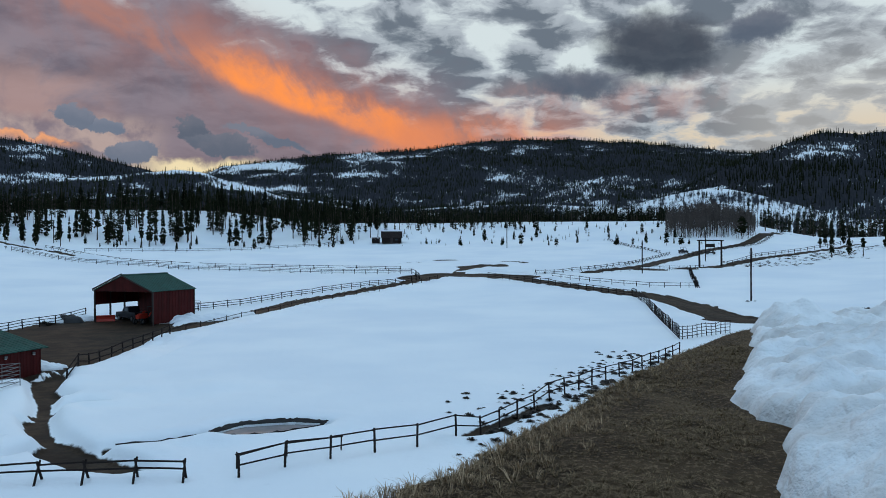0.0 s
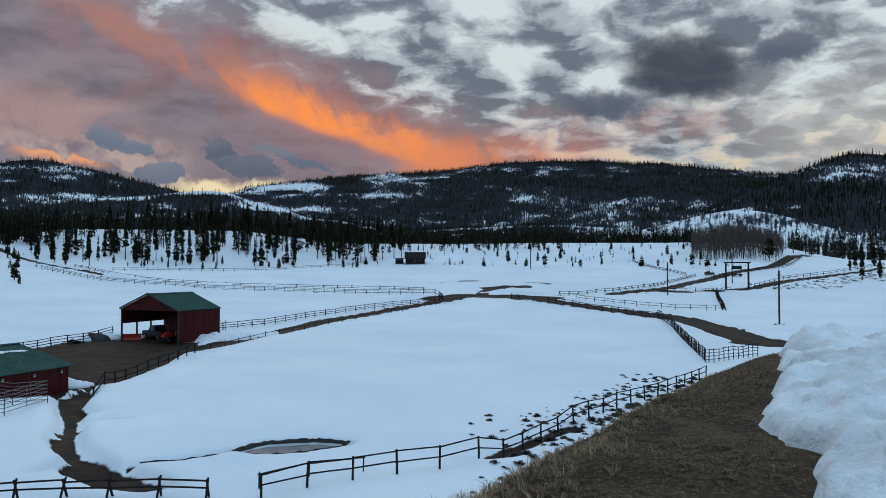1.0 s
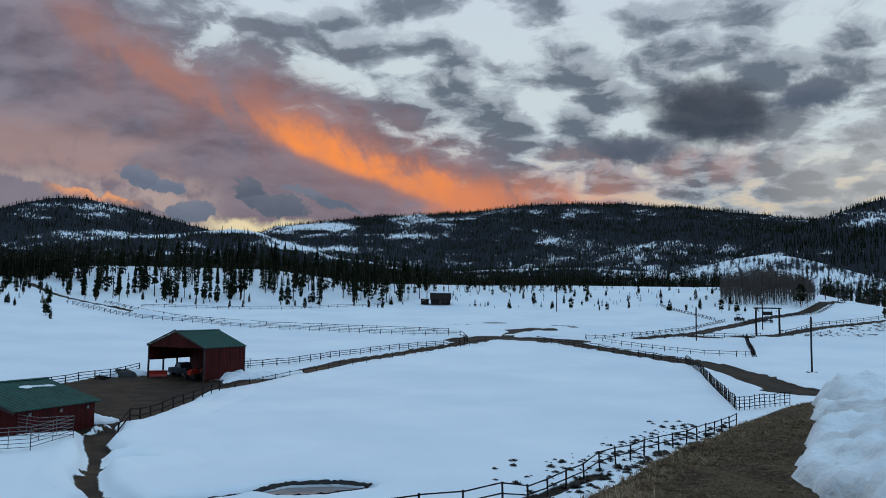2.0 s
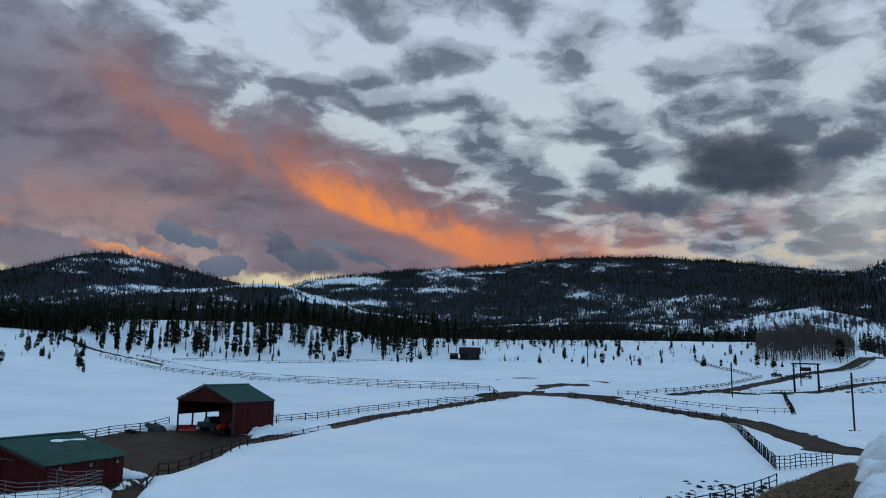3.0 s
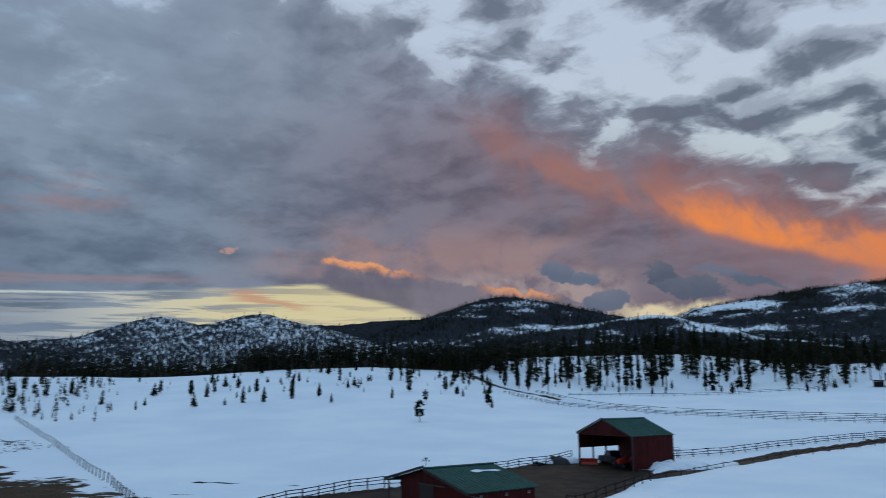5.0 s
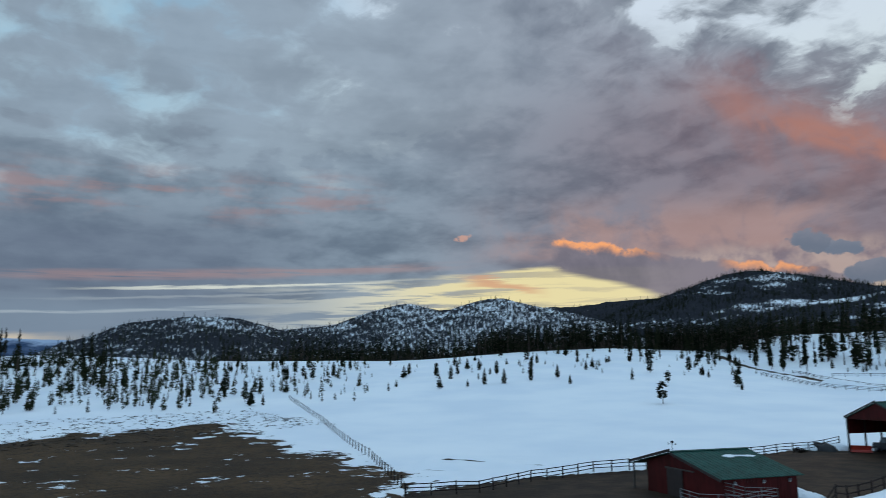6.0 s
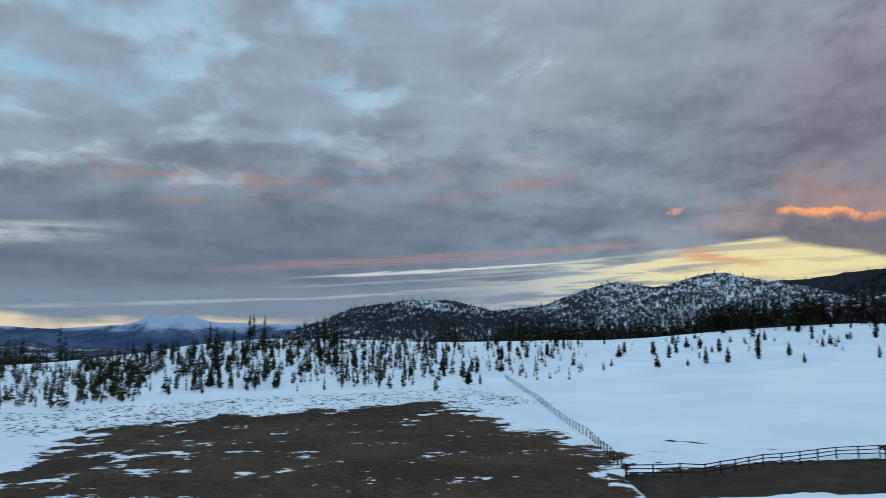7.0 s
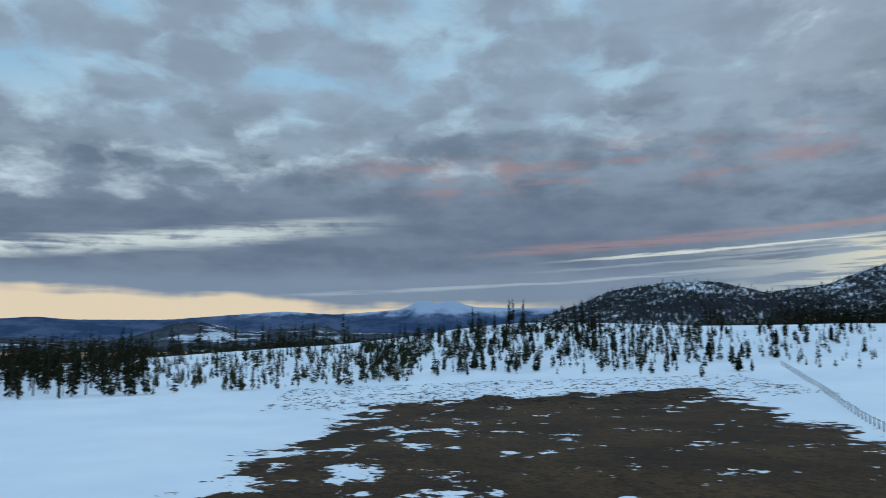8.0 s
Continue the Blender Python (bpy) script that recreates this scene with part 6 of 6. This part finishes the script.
def make_ranch_gate():
    a, b = Vector(spot(72.3, 193.0)), Vector(spot(78.8, 194.8))
    ob = thing("ranch_gate", a, "tall dark log ranch gate with hanging sign", "gate")
    d = b - a
    top = 6.6
    for q in (Vector(), d):
        part("upright", DARK_POSTS[0], None, ob, at=between(q + Vector((0, 0, -0.4)), Vector((q.x, q.y, top)), 0.26))
    n = d.normalized()
    part("crossbeam", DARK_RAILS[0], None, ob, at=between(-n * 0.6 + Vector((0, 0, top)), Vector((d.x, d.y, 0)) + n * 0.6 + Vector((0, 0, top)), 0.2))
    mid = d / 2
    ang = math.degrees(math.atan2(d.y, d.x))
    sign = part("sign_board", box(bmesh.new(), (-1.4, -0.05, -0.45), (1.4, 0.05, 0.45), 0.03), DARKWOOD, ob, "dark hanging sign board", pose(mid.x, mid.y, top - 1.3, 0, 0, ang))
    for s in (-1.1, 1.1):
        part("chain", rod(bmesh.new(), (s, 0, 0.45), (s, 0, 1.2), 0.03, sides=6), IRON, sign)
    for q, s in ((Vector(), 1), (d, -1)):
        part("lantern", box(bmesh.new(), (-0.14, -0.14, -0.25), (0.14, 0.14, 0.15), 0.04), LAMPGLASS, ob, "small pale lantern", pose(q.x + s * n.x * 0.8, q.y + s * n.y * 0.8, top - 0.7))


def utility_pole(x, y, high, label, arm=False):
    ob = thing("utility_pole", spot(x, y), label, "pole", group="poles")
    part("pole", DARK_POSTS[1], None, ob, at=between(Vector((0, 0, -0.8)), Vector((0, 0, high)), 0.15))
    part("cap", rod(bmesh.new(), (0, 0, high), (0, 0, high + 0.08), 0.13, 0.05), IRON, ob)
    part("bracket", box(bmesh.new(), (-0.22, -0.1, high - 0.9), (0.22, 0.1, high - 0.6), 0.02), STEEL, ob)


make_ranch_gate()
utility_pole(54.4, 122.3, 8.7, "tall dark wooden pole standing in snow")
utility_pole(53.3, 179.2, 7.8, "slim dark wooden pole by the road")
utility_pole(31.1, 267.9, 8.3, "slim dark pole on the far meadow")
utility_pole(-124.7, 261.3, 7.8, "slim dark pole at the forest edge")
utility_pole(78.5, 205.0, 8.5, "slim dark pole behind the ranch gate")


# ---------------------------------------------------------------- the near bank
HEAP = ((2.2, 3.0), (2.45, 5.2), (2.7, 5.7), (3.0, 6.2), (3.2, 6.6), (3.1, 6.9), (3.3, 7.5), (3.3, 8.0), (3.6, 8.6), (4.3, 9.9), (5.2, 11.0), (5.45, 11.5), (5.3, 11.9), (5.7, 12.8),
        (6.4, 14.4), (8.2, 15.6), (10.5, 14.5), (11.5, 11.0), (10.5, 6.0), (8.0, 2.0), (5.0, 1.0))


def make_near_heap():
    """The big ploughed heap on the knoll: blocks and furrows pushed up by a plough, with a steep crumbled foot."""
    x, y = np.meshgrid(np.arange(1.8, 12.4, 0.05), np.arange(0.2, 16.6, 0.05), indexing="ij")
    wx, wy = x + 0.16 * fbm(x, y, 0.5, 4, 61), y + 0.16 * fbm(x, y, 0.5, 4, 64)
    d = -outline_gap(wx, wy, HEAP)
    lip = 1 - np.exp(-np.clip(d, 0, None) / 0.11)
    z = lip * (0.24 + 0.10 * np.clip(d, 0, 2.2)) * (1.0 + 0.6 * fbm(x, y, 2.2, 3, 62))
    z = z * (1 - 0.35 * ramp(8.5, 12, y))
    z = z + lip * (0.52 * np.abs(fbm(x, y * 0.6, 0.9, 4, 63)) + 0.20 * np.abs(fbm(x, y, 0.4, 4, 65)) + 0.03 * fbm(x, y, 0.14, 2, 67))
    rng = random.Random(5)
    for _ in range(150):
        bx, by, size = rng.uniform(2.8, 9.0), rng.uniform(3.0, 14.5), rng.uniform(0.15, 0.55)
        q = np.hypot(x - bx, (y - by) * rng.uniform(0.7, 1.3)) / size
        z = z + lip * size * rng.uniform(0.08, 0.28) * np.clip(1 - q ** 2, 0, 1) ** 0.6
    z = ground_z(x, y) - 0.08 + z - 0.5 * ramp(0.0, -0.25, d)
    tagged(new("snow_bank", grid_mesh("snow_bank", np.stack((x, y, z), -1), OLDSNOW)), "large dirty ploughed snow heap on dry grass", "snow bank")


def old_snow(g):
    p = g.world_place()
    snow, fine, drift = snow_colour(g, p)
    grit = g.noise(p, 14.0, 5, 0.7)
    stain = g.noise(p, 0.8, 4, 0.6)
    crumb = g.noise(p, 3.4, 5, 0.6)
    grain = g.noise(p, 30.0, 3, 0.6)
    c = g.mix(stain.step(0.38, 0.66) * 0.7, snow, (0.50, 0.485, 0.48))
    return g.mix(grit.step(0.66, 0.76) * 0.35, c, (0.22, 0.19, 0.165)), stain * 1.4 + crumb * 1.6 + grain * 0.06


OLDSNOW = material("old_dirty_snow", old_snow, 0.7, bump=0.07, spec=0.25)
make_near_heap()


def tuft_arrays(rng, blades, spread, wide=0.05):
    v, t = [], []
    for _ in range(blades):
        a, l = rng.uniform(0, 6.28), rng.uniform(0.5, 1.0)
        o = rng.uniform(0, 0.25) * spread
        x, y = o * math.cos(a), o * math.sin(a)
        out = rng.uniform(0.15, 0.9) * spread
        b = len(v)
        w = wide
        c, s, m = math.cos(a), math.sin(a), out * 0.4
        v += [(x - w * s, y + w * c, -0.05), (x + w * s, y - w * c, -0.05), (x + m * c - w * s, y + m * s + w * c, l * 0.6), (x + m * c + w * s, y + m * s - w * c, l * 0.6),
              (x + out * c, y + out * s, l * rng.uniform(0.6, 1.0))]
        t += [(b, b + 1, b + 2), (b + 1, b + 3, b + 2), (b + 2, b + 3, b + 4)]
    return np.array(v), np.array(t), 0


def make_grass():
    """A short matted sward with a paler, longer fringe along the brink."""
    tufts = [tuft_arrays(RNG, 16, s, 0.022) for s in (0.9, 1.2, 1.6, 2.0, 2.4, 1.4)]
    n = 22000
    a = np.radians(GEN.uniform(-34, 2, n))
    q = 2.4 + 14.6 * GEN.uniform(0, 1, n) ** 0.8
    x, y = -np.sin(a) * q, np.cos(a) * q
    gap = outline_gap(x, y, KNOLL)
    patch = fbm(x, y, 1.3, 3, 71)
    keep = (gap < 1.2) & (GEN.uniform(0, 1, n) < 0.55 + patch) & (outline_gap(x, y, HEAP) > 0.1)
    x, y, gap, patch = x[keep], y[keep], gap[keep], patch[keep]
    brink = ramp(-0.9, -0.2, gap) * ramp(9.0, 5.0, np.hypot(x, y))
    tall = GEN.uniform(0.018, 0.042, len(x)) * (1 + patch) + brink * GEN.uniform(0.0, 0.02, len(x))
    stuff("dry_grass", "matted dry brown grass on a bank", "grass", tufts, np.stack((x, y, surface_z(x, y)), -1), tall, GEN.uniform(1.3, 2.6, len(x)), [STRAW])
    f = GEN.uniform(0, 1, 1000) ** 1.5
    x, y = np.interp(f, (0, 0.25, 0.5, 1), (-1.8, 0.3, 1.1, 4.6)), np.interp(f, (0, 0.25, 0.5, 1), (3.5, 5.5, 6.9, 12.4))
    x, y = x + GEN.normal(0.12, 0.22, len(f)), y + GEN.normal(0, 0.2, len(f))
    stuff("dry_grass", "long pale grass along the brink of a bank", "grass", tufts, np.stack((x, y, surface_z(x, y)), -1), GEN.uniform(0.05, 0.17, len(x)) * (0.85 - f * 0.45), GEN.uniform(0.5, 1.0, len(x)), [PALESTRAW])


make_grass()


def bush_mesh(seed):
    rng = random.Random(seed)
    v, t = [], []
    for _ in range(90):
        a, up = rng.uniform(0, 6.28), rng.uniform(0.25, 1.4)
        l = rng.uniform(0.45, 1.0)
        x, y, z = math.cos(a) * math.cos(up) * l, math.sin(a) * math.cos(up) * l, math.sin(up) * l * 0.8
        s = rng.uniform(0.05, 0.12)
        b = len(v)
        v += [(x * 0.15, y * 0.15, 0), (x * 0.8 - s * math.sin(a), y * 0.8 + s * math.cos(a), z * 0.75), (x, y, z), (x * 0.8 + s * math.sin(a), y * 0.8 - s * math.cos(a), z * 0.8 + s)]
        t += [(b, b + 1, b + 2), (b, b + 2, b + 3)]
    return tri_mesh("sagebrush", v, t, [SAGE])


BUSHES = [bush_mesh(k) for k in range(5)]


def bush(x, y, size, label="dark low sagebrush poking out of snow", group="sagebrush on the slope"):
    ob = new("sagebrush", BUSHES[RNG.randrange(5)])
    ob.matrix_world = Matrix.LocRotScale(spot(x, y, -0.04), Euler((0, 0, RNG.uniform(0, 6.28))), (size, size * RNG.uniform(0.8, 1.3), size * RNG.uniform(0.5, 0.8)))
    tagged(ob, label, "bush", group)


for k in range(210):
    f = RNG.random()
    x, y = 5.2 + 17.5 * f + RNG.gauss(-0.8, 1.5), 43.0 + 27.0 * f + RNG.gauss(1.2, 1.6)
    bush(x, y, RNG.choice((0.14, 0.17, 0.2, 0.24, 0.28, 0.34, 0.42)))
for k in range(30):
    bush(2.0 + 7.0 * (k / 30) + RNG.gauss(0, 0.5), 36.0 + 11.0 * (k / 30) + RNG.gauss(-0.8, 1.0), RNG.uniform(0.15, 0.4))
for k in range(70):
    f = RNG.random()
    bush(3.0 + 19.5 * f + RNG.gauss(0.7, 0.5), 40.0 + 28.5 * f + RNG.gauss(-0.6, 0.6), RNG.uniform(0.25, 0.6), "dark tangled sagebrush along a log fence", "sagebrush by the fence")
for x, y, s in ((54.8, 110.1, 0.9), (55.8, 110.6, 0.8), (60.5, 103.0, 1.0), (61.5, 103.6, 1.1), (62.6, 103.4, 0.9), (3.0, 49.0, 0.4), (53.6, 122.0, 0.5), (54.9, 122.0, 0.4)):
    bush(x, y, s, "dark shrub in open snow", "shrubs in the snow")


def make_heaps():
    """The tarp-covered stack and the cut brush at the barn's side."""
    n, m = 12, 28
    q = np.linspace(0, 1, n)[:, None] * np.ones((1, m))
    a = np.linspace(0, 2 * np.pi, m, endpoint=False)[None] * np.ones((n, 1))
    x, y = -47.3 + np.cos(a) * q * 1.9, 103.6 + np.sin(a) * q * 1.1
    z = surface_z(x, y) - 0.05 + 0.95 * (1 - q ** 4) * (0.85 + 0.5 * fbm(x, y, 0.9, 3, 91))
    tagged(new("tarpaulin_heap", grid_mesh("tarpaulin_heap", np.stack((x, y, z), -1), IRON, closed=True)), "low stack under a dark weathered tarpaulin", "stack")
    for x, y, s in ((-49.2, 100.4, 1.1), (-48.4, 99.6, 0.9), (-48.9, 101.3, 0.8)):
        bush(x, y, s, "heap of cut brush beside a fence", "brush heaps")


make_heaps()


def make_low_brush():
    n = 190
    f = GEN.uniform(0, 1, n)
    x, y = 84 + 58 * f + GEN.normal(0, 4.0, n), 196 + 44 * f + GEN.normal(-5, 6.0, n)
    stuff("low_brush", "dark low brush and litter on a snow slope", "brush", [tuft_arrays(RNG, 16, 1.6) for _ in range(4)],
          np.stack((x, y, surface_z(x, y)), -1), GEN.uniform(0.2, 0.55, n), GEN.uniform(1.2, 3.0, n), [SAGE])
    n = 1500
    x, y = GEN.uniform(-158, -122, n), GEN.uniform(-20, 75, n)
    stuff("low_brush", "dark brush between snow strips by the field", "brush", [tuft_arrays(RNG, 16, 1.6) for _ in range(4)],
          np.stack((x, y, surface_z(x, y)), -1), GEN.uniform(0.08, 0.25, n), GEN.uniform(1.5, 4.0, n), [SAGE])


make_low_brush()
